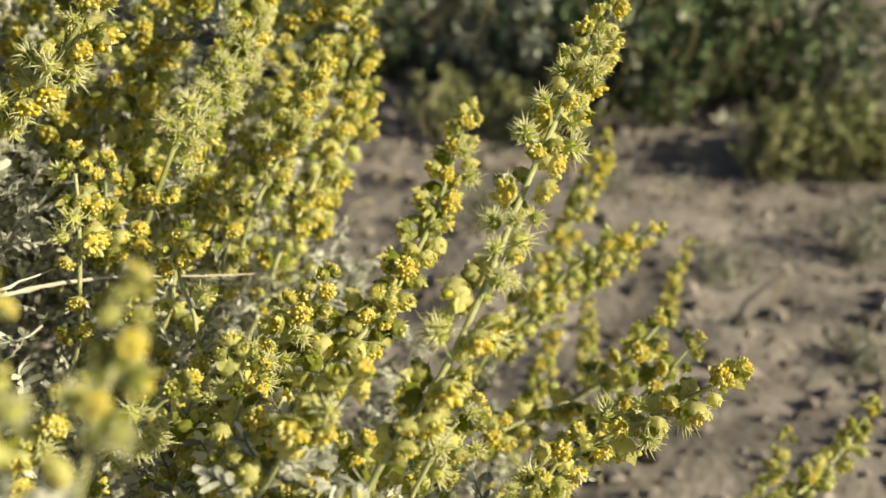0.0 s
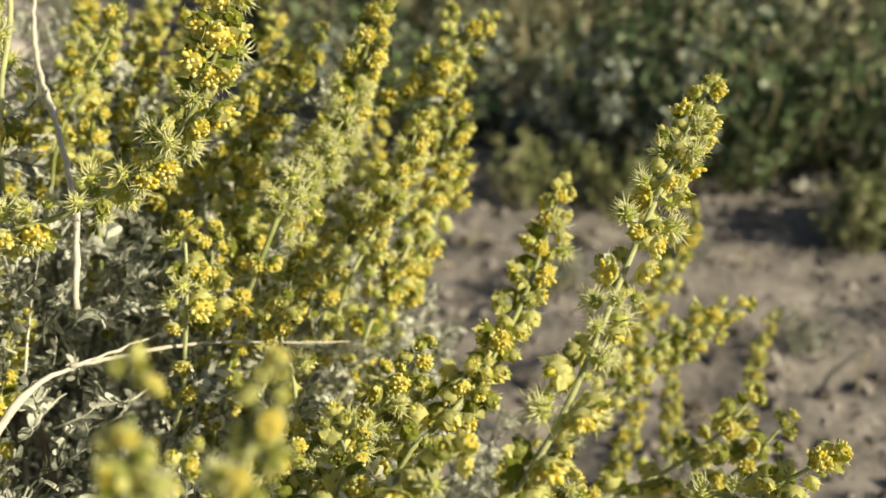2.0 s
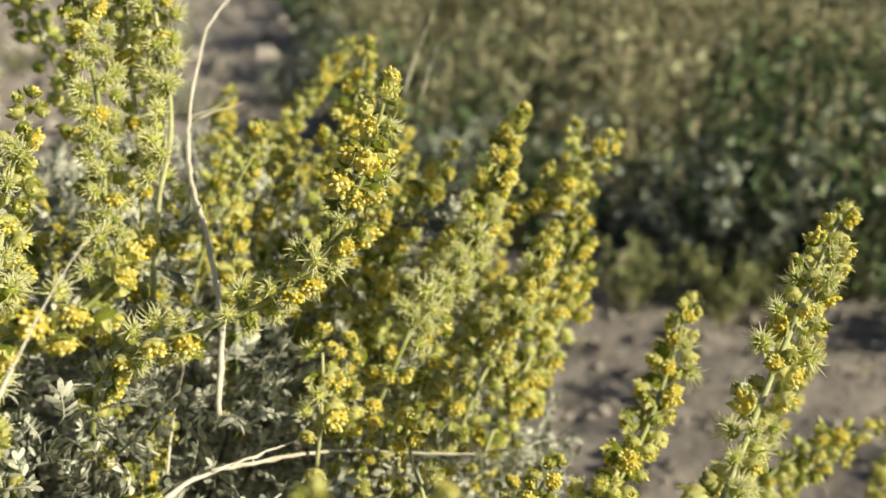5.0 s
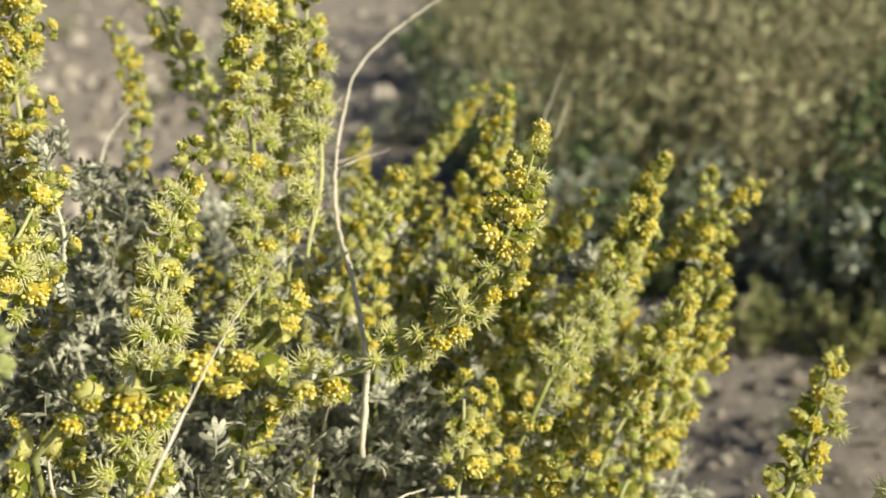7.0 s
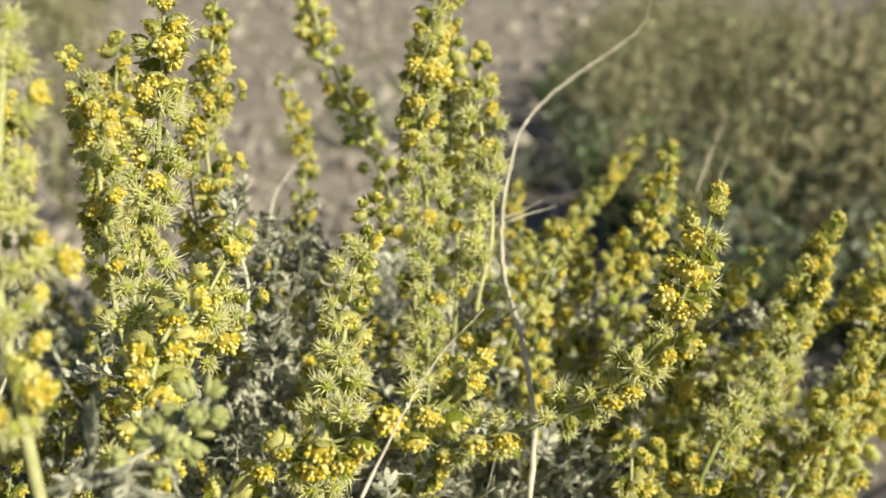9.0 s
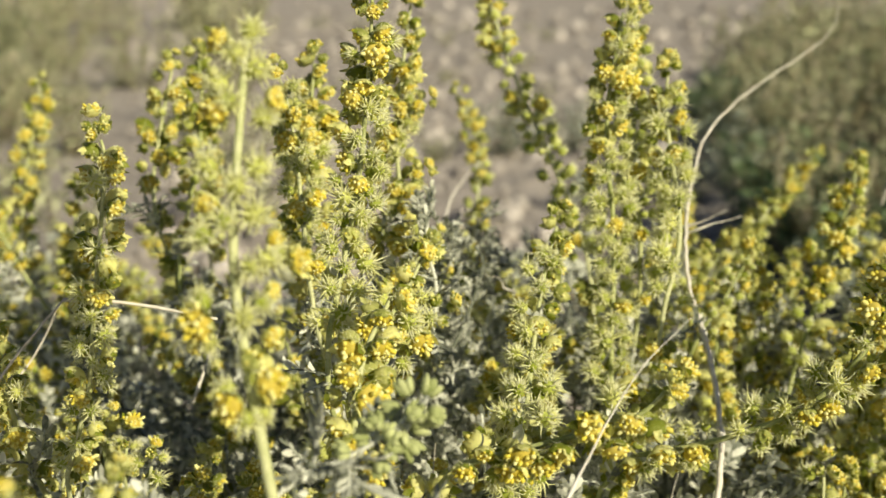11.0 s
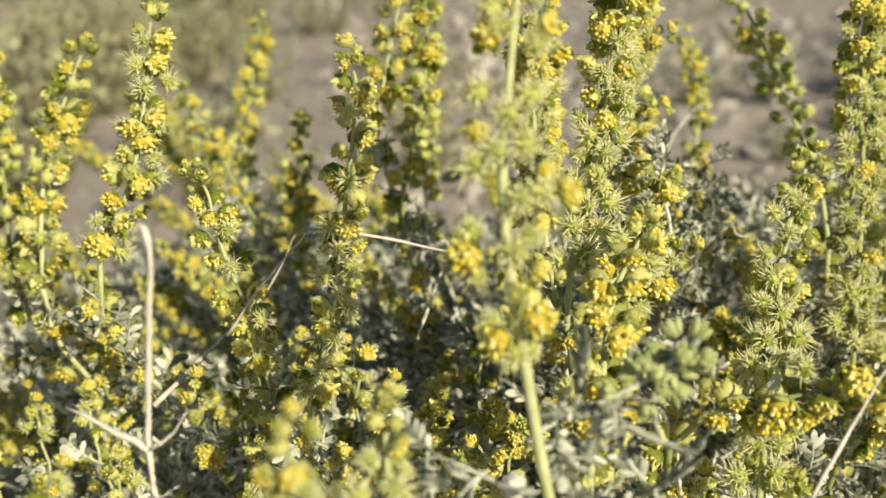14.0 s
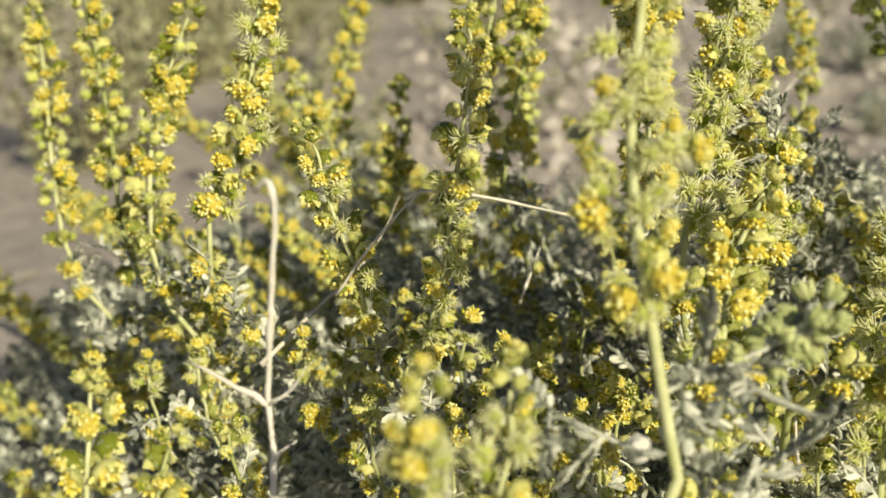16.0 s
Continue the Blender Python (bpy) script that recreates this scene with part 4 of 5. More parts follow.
felted_shoot([(-0.2049, 0.2570, 0.3054), (-0.2010, 0.2648, 0.3205), (-0.1995, 0.2698, 0.3324), (-0.2025, 0.2697, 0.3376)])
felted_shoot([(-0.1915, 0.2217, 0.3222), (-0.1922, 0.2265, 0.3372), (-0.1972, 0.2279, 0.3508), (-0.1995, 0.2290, 0.3584)])
sprig([(-0.1567, 0.1046, 0.3351), (-0.1549, 0.1072, 0.3374), (-0.1494, 0.1121, 0.3405), (-0.1433, 0.1177, 0.3439), (-0.1405, 0.1210, 0.3459), (-0.1383, 0.1243, 0.3488)], 0.0005,
      [(0.05, (0.36, 0.06, -0.35), 0.28), (0.09, (1.22, 0.04, -0.14), 0.39), (0.12, (0.32, 0.20, 0.59), 0.3), (0.16, (0.31, 0.31, -0.38), 0.41), (0.20, (0.82, 0.53, 1.34), 0.29), (0.24, (0.44, -0.65, -0.84), 0.4), (0.28, (0.56, 0.17, 0.30), 0.37), (0.31, (0.00, -0.20, 0.08), 0.27), (0.35, (1.25, 1.03, 0.61), 0.31), (0.39, (1.13, 0.38, 0.69), 0.4), (0.42, (-0.12, -0.49, 0.16), 0.33), (0.46, (0.93, -0.15, -0.40), 0.27), (0.50, (0.95, 0.78, -0.39), 0.35), (0.54, (0.28, -0.81, 0.14), 0.29), (0.58, (0.20, -0.39, -0.15), 0.3), (0.61, (-0.15, -0.54, -0.98), 0.35), (0.65, (0.18, 0.66, 0.07), 0.3), (0.69, (0.04, 0.63, 0.99), 0.31), (0.73, (0.40, 0.46, -0.90), 0.37), (0.76, (1.37, 1.08, 1.22), 0.41), (0.42, (0.97, 0.37, -0.51), 0.62), (0.36, (0.11, 0.25, 1.00), 0.5)], 18)
sprig([(-0.1556, 0.1014, 0.3287), (-0.1592, 0.0986, 0.3298), (-0.1635, 0.0958, 0.3323), (-0.1673, 0.0933, 0.3343), (-0.1693, 0.0913, 0.3338)], 0.0005,
      [(0.35, (0.70, -0.38, 0.15), 0.39), (0.42, (-0.90, -1.64, -0.78), 0.39), (0.49, (-0.15, -0.50, -0.42), 0.3), (0.56, (-0.98, -1.43, -1.24), 0.28), (0.63, (0.45, -0.35, 0.03), 0.33), (0.70, (0.27, -0.89, -0.07), 0.34), (0.77, (-0.34, 0.01, -0.35), 0.3), (0.84, (-0.65, 0.04, 0.30), 0.35), (0.91, (0.10, -0.74, -2.71), 0.35)], 0)
sprig([(-0.1443, 0.1097, 0.3181), (-0.1436, 0.1123, 0.3225), (-0.1401, 0.1168, 0.3256), (-0.1373, 0.1195, 0.3292)], 0.0006,
      [(0.10, (0.56, -0.09, 1.19), 0.37), (0.20, (0.06, 0.24, -0.71), 0.36), (0.30, (0.79, -0.67, -1.23), 0.37), (0.39, (0.46, 0.57, 0.01), 0.33), (0.49, (0.37, 0.03, -1.42), 0.31), (0.59, (1.15, 0.28, 0.81), 0.36), (0.69, (0.97, 0.52, 0.96), 0.41), (0.78, (-0.21, 0.08, 0.14), 0.43), (0.88, (0.91, 1.31, 1.14), 0.4)], 0)
sprig([(-0.1488, 0.1082, 0.3173), (-0.1499, 0.1091, 0.3218), (-0.1509, 0.1098, 0.3254)], 0.0005,
      [(0.20, (0.36, 0.16, 1.49), 0.35), (0.33, (-0.72, 0.00, 1.24), 0.39), (0.46, (0.62, -0.26, 0.59), 0.4), (0.59, (0.27, -0.41, 0.70), 0.31), (0.72, (0.47, 1.04, 0.36), 0.32), (0.85, (-0.32, -0.46, 1.21), 0.39)], 0)
lump_g = random.Random(3)
lumps = []
for k in range(16):   # a woolly ball with knobs
    q, r = 2.39996 * k, lump_g.uniform(0.0008, 0.0014)
    zz = 1 - 2 * (k + 0.5) / 16
    lumps.append(blob(r, 2 * r, 8, 6, 0).moved(Matrix.Translation((0.0012 * math.cos(q) * (1 - zz * zz) ** 0.5, 0.0012 * math.sin(q) * (1 - zz * zz) ** 0.5, 0.0014 * zz - r))))
tufty = [blob(0.0020, 0.0040, 14, 9, 0).moved(Matrix.Translation((0, 0, -0.0020)))] + lumps
part("gall", mesh_of("gall", joined(tufty), (GALL,)), shrub, "round woolly white gall on a stem", m=Matrix.Translation(local((-0.1558, 0.0988, 0.3298))))


# flowering tips low among the leaves
spike([(-0.2475, 0.1417, 0.3129), (-0.2490, 0.1408, 0.3074), (-0.2505, 0.1400, 0.3019)], 0.85, .05)
spike([(-0.2553, 0.1626, 0.3126), (-0.2567, 0.1617, 0.3068), (-0.2581, 0.1608, 0.3011)], 0.90, .05)
spike([(-0.2442, 0.1580, 0.3118), (-0.2455, 0.1573, 0.3062), (-0.2468, 0.1565, 0.3005)], 0.95, .05)
spike([(-0.2190, 0.1410, 0.3185), (-0.2202, 0.1405, 0.3133), (-0.2215, 0.1401, 0.3081)], 0.85, .05)
spike([(-0.2323, 0.1502, 0.3020), (-0.2335, 0.1496, 0.2964), (-0.2347, 0.1491, 0.2909)], 0.90, .05)
spike([(-0.2162, 0.1519, 0.3057), (-0.2172, 0.1515, 0.3003), (-0.2183, 0.1511, 0.2949)], 0.95, .05)
spike([(-0.2338, 0.1762, 0.3006), (-0.2348, 0.1757, 0.2948), (-0.2357, 0.1751, 0.2889)], 0.85, .05)
spike([(-0.2378, 0.2014, 0.3028), (-0.2387, 0.2009, 0.2966), (-0.2395, 0.2003, 0.2905)], 0.90, .05)
spike([(-0.2006, 0.1534, 0.3100), (-0.2014, 0.1532, 0.3047), (-0.2022, 0.1531, 0.2995)], 0.95, .05)
spike([(-0.1976, 0.1410, 0.3073), (-0.1984, 0.1409, 0.3022), (-0.1992, 0.1408, 0.2971)], 0.85, .05)
spike([(-0.2013, 0.1631, 0.3016), (-0.2020, 0.1630, 0.2961), (-0.2027, 0.1629, 0.2907)], 0.90, .05)
spike([(-0.2509, 0.2009, 0.2956), (-0.2516, 0.2004, 0.2892), (-0.2522, 0.2000, 0.2829)], 0.95, .05)
spike([(-0.2785, 0.1684, 0.3083), (-0.2793, 0.1679, 0.3021), (-0.2801, 0.1674, 0.2960)], 0.85, .05)
spike([(-0.2473, 0.1252, 0.3063), (-0.2481, 0.1249, 0.3008), (-0.2490, 0.1247, 0.2954)], 0.90, .05)
spike([(-0.2746, 0.1427, 0.3052), (-0.2754, 0.1423, 0.2994), (-0.2762, 0.1419, 0.2935)], 0.95, .05)
spike([(-0.2188, 0.1223, 0.3069), (-0.2195, 0.1224, 0.3017), (-0.2202, 0.1224, 0.2966)], 0.85, .05)
spike([(-0.2008, 0.1355, 0.3011), (-0.2013, 0.1357, 0.2958), (-0.2017, 0.1359, 0.2906)], 0.90, .05)
spike([(-0.1877, 0.1344, 0.3043), (-0.1881, 0.1347, 0.2993), (-0.1885, 0.1350, 0.2942)], 0.95, .05)
spike([(-0.1641, 0.1449, 0.3135), (-0.1643, 0.1454, 0.3087), (-0.1645, 0.1460, 0.3039)], 0.85, .05)
spike([(-0.1716, 0.1890, 0.3017), (-0.1716, 0.1894, 0.2962), (-0.1715, 0.1899, 0.2907)], 0.90, .05)
spike([(-0.1605, 0.1812, 0.2934), (-0.1604, 0.1818, 0.2880), (-0.1603, 0.1824, 0.2826)], 0.95, .05)
spike([(-0.1568, 0.1982, 0.2931), (-0.1566, 0.1988, 0.2876), (-0.1563, 0.1995, 0.2820)], 0.85, .05)
spike([(-0.3053, 0.1156, 0.3042), (-0.3059, 0.1155, 0.2983), (-0.3064, 0.1153, 0.2924)], 0.90, .05)
spike([(-0.3214, 0.1313, 0.3086), (-0.3218, 0.1312, 0.3024), (-0.3222, 0.1310, 0.2962)], 0.95, .05)
spike([(-0.3152, 0.1061, 0.3020), (-0.3157, 0.1059, 0.2960), (-0.3162, 0.1058, 0.2901)], 0.85, .05)
spike([(-0.2764, 0.1291, 0.3096), (-0.2766, 0.1293, 0.3039), (-0.2769, 0.1294, 0.2982)], 0.90, .05)
spike([(-0.2729, 0.1004, 0.3001), (-0.2733, 0.1005, 0.2946), (-0.2736, 0.1006, 0.2891)], 0.95, .05)

# shorter spikes that stand up all over the leafy dome
fill = random.Random(23)


def crown_top(x, y):
    """Height of the leafy dome over a place in the shrub's plan, 0 outside it."""
    r2 = ((x + 0.06) / (0.50 if x < -0.06 else 0.275)) ** 2 + (y / (0.33 if y < 0 else 0.22)) ** 2
    bumps = 0.028 * noise.noise((x * 14, y * 14, 2)) + 0.012 * noise.noise((x * 40, y * 40, 4))
    low = 1 - 0.12 * min(1.0, max(0.0, (-y - 0.09) / 0.13))      # the near side is lower
    height = 0.308 - 0.036 * min(1.0, max(0.0, (-x - 0.01) / 0.10))
    return 0.0 if r2 >= 1 else height * low * (1 - r2 ** 1.6) ** 0.5 + bumps


for k in range(40):
    x, y = (fill.uniform(-0.48, -0.28), fill.uniform(-0.24, 0.05)) if k > 31 else (fill.uniform(-0.34, -0.08), fill.uniform(-0.20, 0.16)) if k < 20 else (fill.uniform(0.0, 0.14), fill.uniform(-0.10, 0.16))
    if crown_top(x, y) < 0.1:
        continue
    low = CROWN + Vector((x, y, crown_top(x, y) - 0.02))
    lean = Vector((0.35 * x + fill.gauss(0, 0.015), 0.2 * y + fill.gauss(0, 0.015), 0))
    tall = fill.uniform(0.03, 0.07)
    spike([tuple(low + lean + Vector((0, 0, tall))), tuple(low + lean * 0.45 + Vector((0, 0, tall * 0.55))), tuple(low)], fill.uniform(0.8, 1.0), fill.uniform(0.05, 0.3))


for k in range(40):   # short flowering tips among the leaves of the near side
    x, y = fill.uniform(-0.22, 0.07), fill.uniform(-0.23, 0.02)
    if crown_top(x, y) < 0.1:
        continue
    low = CROWN + Vector((x, y, crown_top(x, y) - 0.016))
    lean = Vector((0.2 * x + fill.gauss(0, 0.012), 0.15 * y + fill.gauss(0, 0.012), 0))
    tall = fill.uniform(0.016, 0.036)
    spike([tuple(low + lean + Vector((0, 0, tall))), tuple(low + lean * 0.45 + Vector((0, 0, tall * 0.5))), tuple(low)], fill.uniform(0.8, 0.98), fill.uniform(0.0, 0.15))


# grey foliage under the spikes: the leaves of the near side singly, the mass joined
def in_crown(g):
    while True:
        x, y = g.uniform(-0.56, 0.22), g.uniform(-0.33, 0.22)
        top = crown_top(x, y)
        z = top - g.expovariate(1 / 0.05)
        if top > 0.02 and z > 0.015:
            return Vector((x, y, z))


leaf_rng = random.Random(11)
mass = []
for k in range(16500):
    p = in_crown(leaf_rng)
    ax = Vector((p.x + leaf_rng.gauss(0, 0.14), p.y + leaf_rng.gauss(0, 0.14), 0.16 + leaf_rng.gauss(0, 0.14)))
    mass.append(turned(p, ax, leaf_rng.uniform(0, 6.3), leaf_rng.uniform(0.36, 0.66)))
mass = [m for m in mass if is_free(Vector(m[:3, 3]), 0.009)]
near = sorted(mass, key=lambda m: m[1, 3] - 1.6 * m[2, 3])[:220]
keep = set(id(m) for m in near)
for m in near:
    part("leaf", leaf_rng.choice(LEAF_MESHES), shrub, m=Matrix(m))
part("foliage", mesh_of("foliage", joined([leaf_rng.choice(LEAVES).moved(m) for m in mass if id(m) not in keep]), (LEAF,)), shrub, "dense small grey-green lobed leaves", "stuff")
for k in range(46):   # woody branches from the root to the crown
    p = in_crown(leaf_rng)
    p.z = max(p.z, 0.12)
    root = Vector((leaf_rng.uniform(-0.04, 0.04), leaf_rng.uniform(-0.04, 0.04), -0.01))
    mid = (p + root) * 0.5 + Vector((leaf_rng.gauss(0, 0.02), leaf_rng.gauss(0, 0.02), -0.02))
    line = smooth_line([p, mid, root], 0.008)
    part("branch", mesh_of("branch", tube(line, [0.0009 + 0.0026 * i / len(line) for i in range(len(line))], 7), (BARK if k % 3 else STEM,)), shrub)

# ---- ground: one sheet out to the horizon ----
def graded(lo, hi, fine_lo, fine_hi, step):
    out = list(np.arange(fine_lo, fine_hi, step))
    d, x = step, fine_hi
    while x < hi:
        out.append(x)
        d *= 1.18
        x += d
    d, x = step, fine_lo - step
    while x > lo:
        out.insert(0, x)
        d *= 1.18
        x -= d
    return np.array(out + [hi])


def ground_z(x, y):
    far = max(0.0, math.hypot(x, y) - 3.0)
    rough = 1.0 if -1.3 < x < 1.1 and 0.4 < y < 2.2 else 0.0
    z = 0.018 * noise.noise((x * 2.1, y * 2.1, 0)) + rough * (0.016 * noise.noise((x * 4, y * 9, 3)) + 0.012 * noise.noise((x * 12, y * 24, 5)) + 0.005 * noise.noise((x * 40, y * 40, 9)))
    return z + 0.02 * far + 0.0016 * far * far / (1 + 0.02 * far)


gx, gy = graded(-400, 400, -1.3, 1.1, 0.012), graded(-300, 500, 0.4, 2.2, 0.012)
gv = [(x, y, ground_z(x, y) if abs(x) < 60 and abs(y) < 60 else ground_z(60 * max(-1, min(1, x / 60)), 60 * max(-1, min(1, y / 60)))) for y in gy for x in gx]
nx = len(gx)
idx = np.arange((len(gy) - 1) * (nx - 1))
a0 = (idx // (nx - 1)) * nx + idx % (nx - 1)
gf = np.concatenate([np.stack([a0, a0 + 1, a0 + nx + 1], 1), np.stack([a0, a0 + nx + 1, a0 + nx], 1)])
tagged(new("ground", mesh_of("ground", Shape(gv, gf), (SOIL,))), "bare sandy grey soil with shallow ridges", "ground", kind="structure")

g2 = random.Random(5)


def lump(seed, seg=5, rings=3):
    g = random.Random(seed)
    s = blob(0.5, 0.7, seg, rings, 0)
    s.v *= np.array([[g.uniform(0.75, 1.25) for _ in range(3)] for _ in s.v])
    return s


LUMPS = [lump(k, 4, 2) if k > 2 else lump(k) for k in range(6)]
stones = []
for k in range(5200):
    x, y = (g2.uniform(-1.8, 1.3), g2.uniform(0.4, 3.0)) if k % 3 == 0 else (g2.uniform(-0.3, 0.9), g2.uniform(0.45, 1.25))
    r = 0.004 + 0.014 * g2.random() ** 4
    stones.append(g2.choice(LUMPS).moved(turned((x, y, ground_z(x, y) - r * 0.2), (g2.gauss(0, 0.2), g2.gauss(0, 0.2), 1), g2.uniform(0, 6), r)))
tagged(new("gravel", mesh_of("gravel", joined(stones), (CLOD,), False)), "small pale clods and pebbles scattered on the soil", "gravel", kind="stuff")

pale_stones = []
for k in range(2600):
    y = 0.9 + 6.5 * g2.random() ** 1.6
    x = -y * g2.uniform(0.22, 1.0) - 0.1
    r = 0.008 + (0.035 + 0.01 * y) * g2.random() ** 3
    pale_stones.append(g2.choice(LUMPS).moved(turned((x, y, ground_z(x, y) - r * 0.2), (g2.gauss(0, 0.2), g2.gauss(0, 0.2), 1), g2.uniform(0, 6), r)))
tagged(new("pebbles", mesh_of("pebbles", joined(pale_stones), (PEBBLE,), False)), "pale pebbles strewn over the bare sandy strip", "gravel", kind="stuff")

litter = []
for k in range(420):   # bits of dry stalk lying about
    x, y = g2.uniform(-1.4, 1.0), g2.uniform(0.45, 2.2)
    a, ln = g2.uniform(0, 6.3), g2.uniform(0.015, 0.06)
    p = Vector((x, y, ground_z(x, y) + 0.003))
    q = Vector((x + ln * math.cos(a), y + ln * math.sin(a), 0))
    q.z = ground_z(q.x, q.y) + g2.uniform(0.003, 0.012)
    litter.append(tube([p, (p + q) * 0.5 + Vector((0, 0, 0.004)), q], [0.0012, 0.0011, 0.0006], 4))
tagged(new("plant_litter", mesh_of("plant_litter", joined(litter), (STRAW,))), "bits of dry straw-coloured stalk lying on the soil", "litter", kind="stuff")


# ---- weeds behind the shrub ----
def weed_leaf():
    """A small folded, pointed leaf of unit length."""
    return Shape([(0, 0, 0), (-0.30, 0.14, 0.45), (0.30, 0.14, 0.45), (0, 0.03, 0.5), (0, 0.28, 1)], [(0, 3, 1), (0, 2, 3), (1, 3, 4), (3, 2, 4)])


WLEAF = weed_leaf()


def weed_meshes(seed, height, spread, stems, leaves_each, leaf_len, tufts):
    """Stalks and leaves of one weed; returns the meshes' shapes."""
    g = random.Random(seed)
    stalks, leaves, seeds = [], [], []
    for k in range(stems):
        a, r = g.uniform(0, 6.3), spread * math.sqrt(g.random())
        h = height * g.uniform(0.55, 1.1) * (1 - 0.3 * r / spread)
        foot = Vector((0.25 * r * math.cos(a), 0.25 * r * math.sin(a), -0.01))
        top = Vector((r * math.cos(a), r * math.sin(a), h))
        line = smooth_line([foot, (foot + top) * 0.5 + Vector((g.gauss(0, 0.02), g.gauss(0, 0.02), 0.05 * height)), top], 0.06)
        stalks.append(tube(line, [0.0017 - 0.0010 * i / len(line) for i in range(len(line))], 3))
        for j in range(leaves_each):
            t = g.random() ** 0.8
            p = line[min(len(line) - 1, int(t * len(line)))]
            out = Vector((g.gauss(0, 1), g.gauss(0, 1), g.gauss(0.5, 0.5)))
            p = p + Vector((g.gauss(0, 1), g.gauss(0, 1), g.gauss(0, 1))) * leaf_len * 0.35
            p.z = max(p.z, 0.004)
            leaves.append(WLEAF.moved(turned(p, out, g.uniform(0, 6.3), leaf_len * g.uniform(0.5, 1.2))))
        if g.random() < tufts:
            for j in range(3):
                seeds.append(blob(0.0045, 0.012, 5, 2, 0).moved(turned(line[-1] - Vector((0, 0, 0.012 * j)), (g.gauss(0, 0.6), g.gauss(0, 0.6), 1), 0, g.uniform(0.7, 1.3))))
    return joined(stalks), joined(leaves), joined(seeds) if seeds else None


def weed_kind(name, label, seeds, mats, **how):
    made = []
    for sd in seeds:
        st, lv, se = weed_meshes(sd, **how)
        ob = tagged(new(name), label, "weed", "weeds behind the shrub")
        part("stalks", mesh_of("stalks", st, (mats[0],)), ob, kind="stuff")
        part("leaves", mesh_of("leaves", lv, (mats[1],)), ob, kind="stuff")
        if se:
            part("seed_tufts", mesh_of("seed_tufts", se, (TUFT,)), ob, kind="stuff")
        made.append(ob)
    return made


LEAFY = weed_kind("leafy_weed", "low leafy dark green weed growing from the soil", (1, 2, 3), (STRAW, WEED), height=0.22, spread=0.13, stems=28, leaves_each=40, leaf_len=0.0155, tufts=0.0)
PALE = weed_kind("grey_weed", "low glaucous grey-green weed with pale leaves", (4, 5, 6), (STRAW, PALE_WEED), height=0.17, spread=0.12, stems=28, leaves_each=50, leaf_len=0.0125, tufts=0.0)
DRY = weed_kind("dry_weed", "tall drying weed with straw stalks and seed tufts", (7, 8, 9), (STRAW, OLIVE), height=0.34, spread=0.17, stems=34, leaves_each=32, leaf_len=0.0150, tufts=0.6)
LOW = weed_kind("low_weed", "small low olive-green weed on the bare soil", (10, 11, 12), (STRAW, OLIVE), height=0.20, spread=0.15, stems=18, leaves_each=34, leaf_len=0.015, tufts=0.3)
GRASSY = weed_kind("grassy_weed", "pale yellow-green grassy weed at the edge of the patch", (13, 14, 15), (STRAW, GRASS), height=0.17, spread=0.10, stems=26, leaves_each=24, leaf_len=0.020, tufts=0.15)
used = set()


def plant(kinds, x, y, size):
    ob = g2.choice(kinds)
    m = Matrix.Translation((x, y, ground_z(x, y) - 0.005)) @ Matrix.Rotation(g2.uniform(0, 6.3), 4, 'Z')
    if ob.name not in used:
        used.add(ob.name)
        ob.matrix_basis = m @ Matrix.Scale(size, 4)
        return
    c = copy_thing(ob, m)
    c.scale = (size, size, size)


def edge(x):
    """The front edge of the weedy patch."""
    if x < -0.22:
        return 1.20 - 2.45 * (x + 0.22)
    return 1.20 - 0.35 * (x + 0.22) if x < 0.25 else 1.035 + 0.15 * (x - 0.25)


for k in range(46):   # the leafy front row
    x = -0.75 + 0.045 * k + g2.uniform(-0.02, 0.02)
    if x > 0.46:
        continue
    plant(LOW if x > 0.5 else LEAFY if g2.random() < 0.6 else PALE, x, edge(x) + g2.uniform(0.02, 0.16), g2.uniform(0.35, 0.6) if x > 0.5 else g2.uniform(0.6, 0.95))
for k in range(215):
    x = -1.0 + 2.9 * g2.random()
    y = edge(x) + 0.12 + 2.3 * g2.random() ** 1.3 + (0.5 if x > 0.45 else 0.0)
    if x > 0.48 and y < 1.7:
        continue
    if y - edge(x) < 0.5:
        plant(g2.choice((LEAFY, PALE, PALE, DRY)), x, y, g2.uniform(0.7, 1.05))
    else:
        plant(DRY if g2.random() < 0.5 else (LEAFY + PALE + LOW), x, y, g2.uniform(0.75, 1.1))
for k in range(170):   # the weeds on the other side of the bare strip, thinner far off
    x, y = -1.25 - 5.5 * g2.random() ** 1.5, 0.7 + 5.5 * g2.random() ** 1.3
    if x < -0.80 * y - 0.1:
        plant(g2.choice((LOW, LOW, DRY)), x, y, g2.uniform(0.5, 0.95) + 0.06 * math.hypot(x, y))
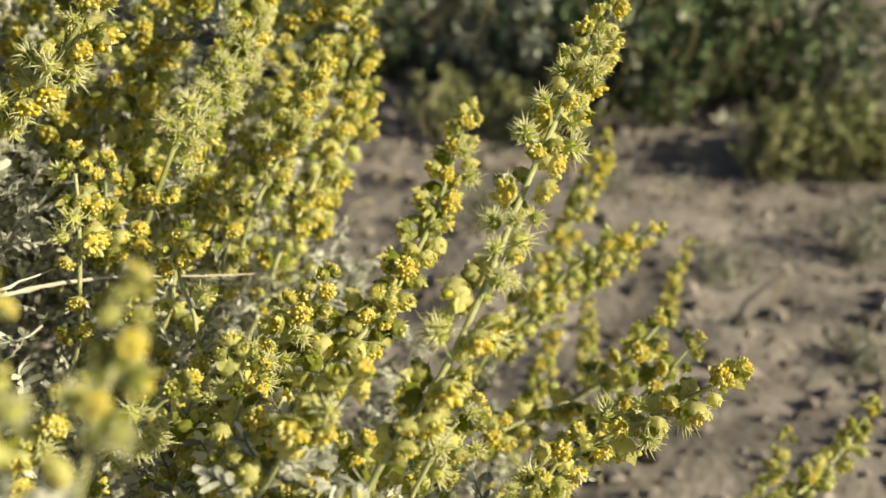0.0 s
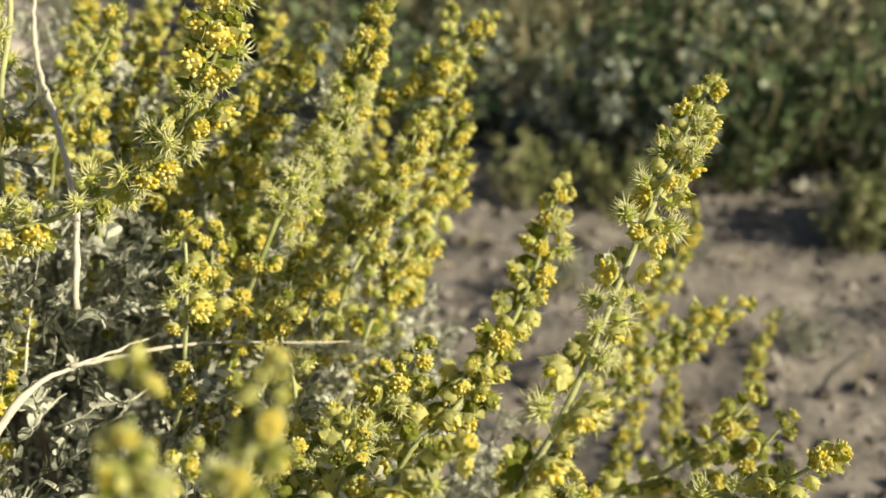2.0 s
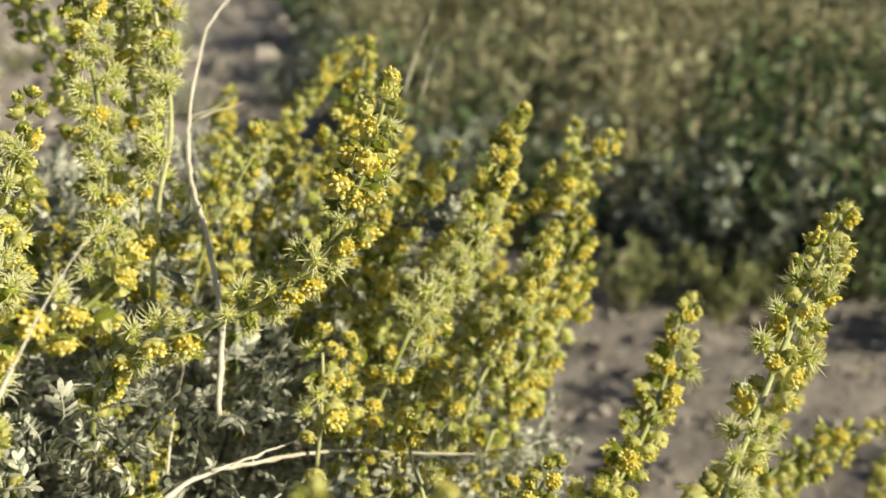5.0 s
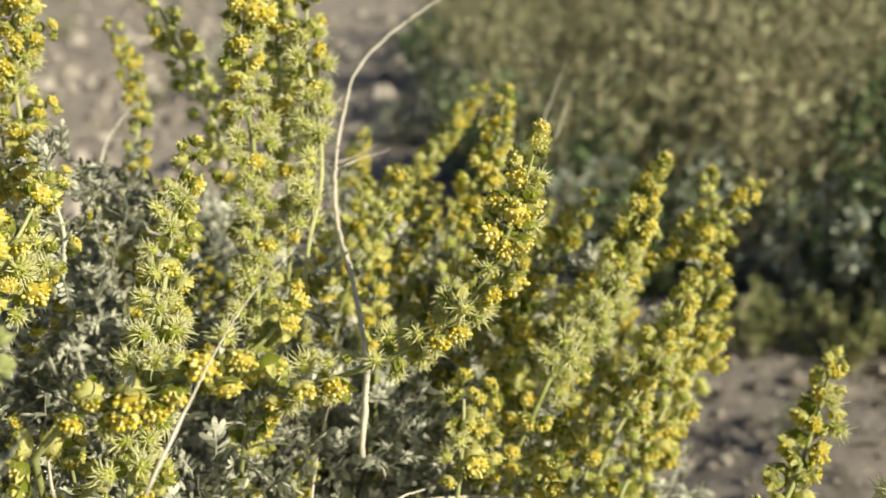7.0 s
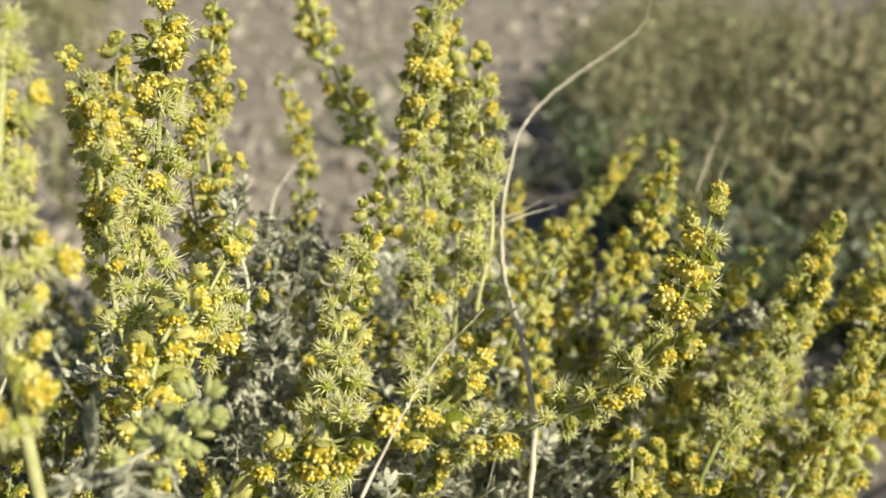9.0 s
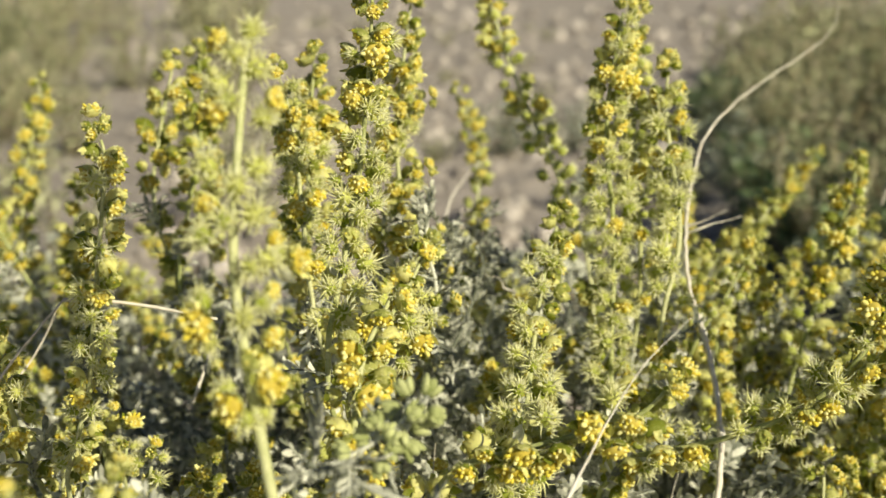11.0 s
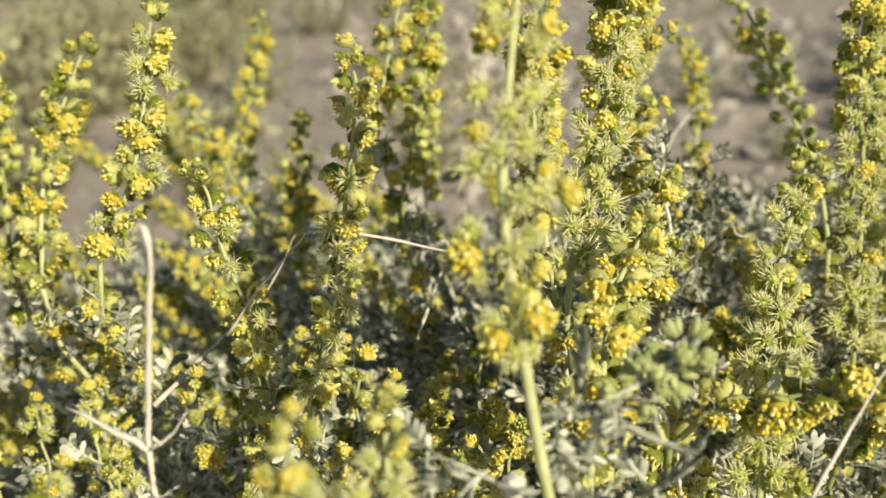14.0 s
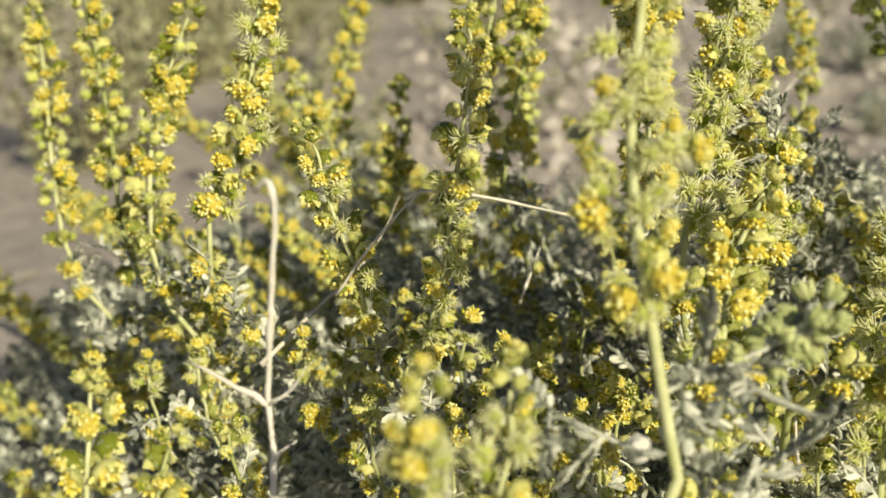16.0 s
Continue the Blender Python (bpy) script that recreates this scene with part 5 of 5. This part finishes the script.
for x, y in ((-10.62, 8.06), (-5.95, 4.67), (-4.06, 3.05), (-7.54, 6.30), (-5.87, 5.21), (-9.24, 8.68), (-4.17, 3.56), (-4.67, 3.74)):   # a darker clump across the strip
    plant(LEAFY + DRY, x, y, g2.uniform(0.9, 1.4))
for k in range(26):   # strays on the strip
    y = 1.7 + 4.5 * g2.random()
    plant(LOW, -y * g2.uniform(0.42, 0.80), y, g2.uniform(0.2, 0.5))
for x, y, s in ((-1.15, 2.25, 0.9), (-1.0, 2.35, 0.8), (-0.75, 1.75, 0.5), (-0.62, 1.9, 0.55),  (0.05, 0.80, 0.25), (0.36, 0.80, 0.3), (0.16, 0.9, 0.2), (0.22, 0.72, 0.22), (0.30, 0.62, 0.2), (-0.1, 0.95, 0.25)):
    plant(PALE, x, y, s)
for x, y, size in ((0.335, 0.97, 0.45), (0.365, 0.99, 0.5), (0.41, 0.98, 0.6), (0.46, 0.99, 0.6), (0.10, 1.05, 0.5), (0.02, 1.05, 0.45), (0.16, 1.07, 0.4)):   # paler grassy weeds in front
    plant(GRASSY, x, y, size)


def pale_flower(x, y, height, wide):
    """A withered pale flower on a brown stalk."""
    ob = tagged(new("dry_flower"), "withered pale flower on a thin brown stalk", "flower", "flowers among the weeds")
    ob.location = (x, y, ground_z(x, y) - 0.005)
    part("stalk", mesh_of("stalk", tube([(0, 0, 0), (0.004, 0.002, height * 0.5), (0, 0, height)], [0.0016, 0.0013, 0.0010], 5), (STRAW,)), ob)
    petals = []
    for k in range(11):
        q = 0.571 * k + g2.uniform(-0.2, 0.2)
        p = blob(0.5, 1.0, 6, 4, 0)
        p.v *= np.array([wide * 0.22, wide * 0.05, wide * g2.uniform(0.42, 0.58)])
        petals.append(p.moved(Matrix.Translation((0, 0, height)) @ Matrix.Rotation(q, 4, 'Z') @ Matrix.Rotation(g2.uniform(0.7, 1.3), 4, 'X')))
    part("petals", mesh_of("petals", joined(petals), (GALL,)), ob, "papery off-white petals", "stuff")


pale_flower(0.31, 1.08, 0.012, 0.032)
pale_flower(0.43, 1.35, 0.20, 0.045)
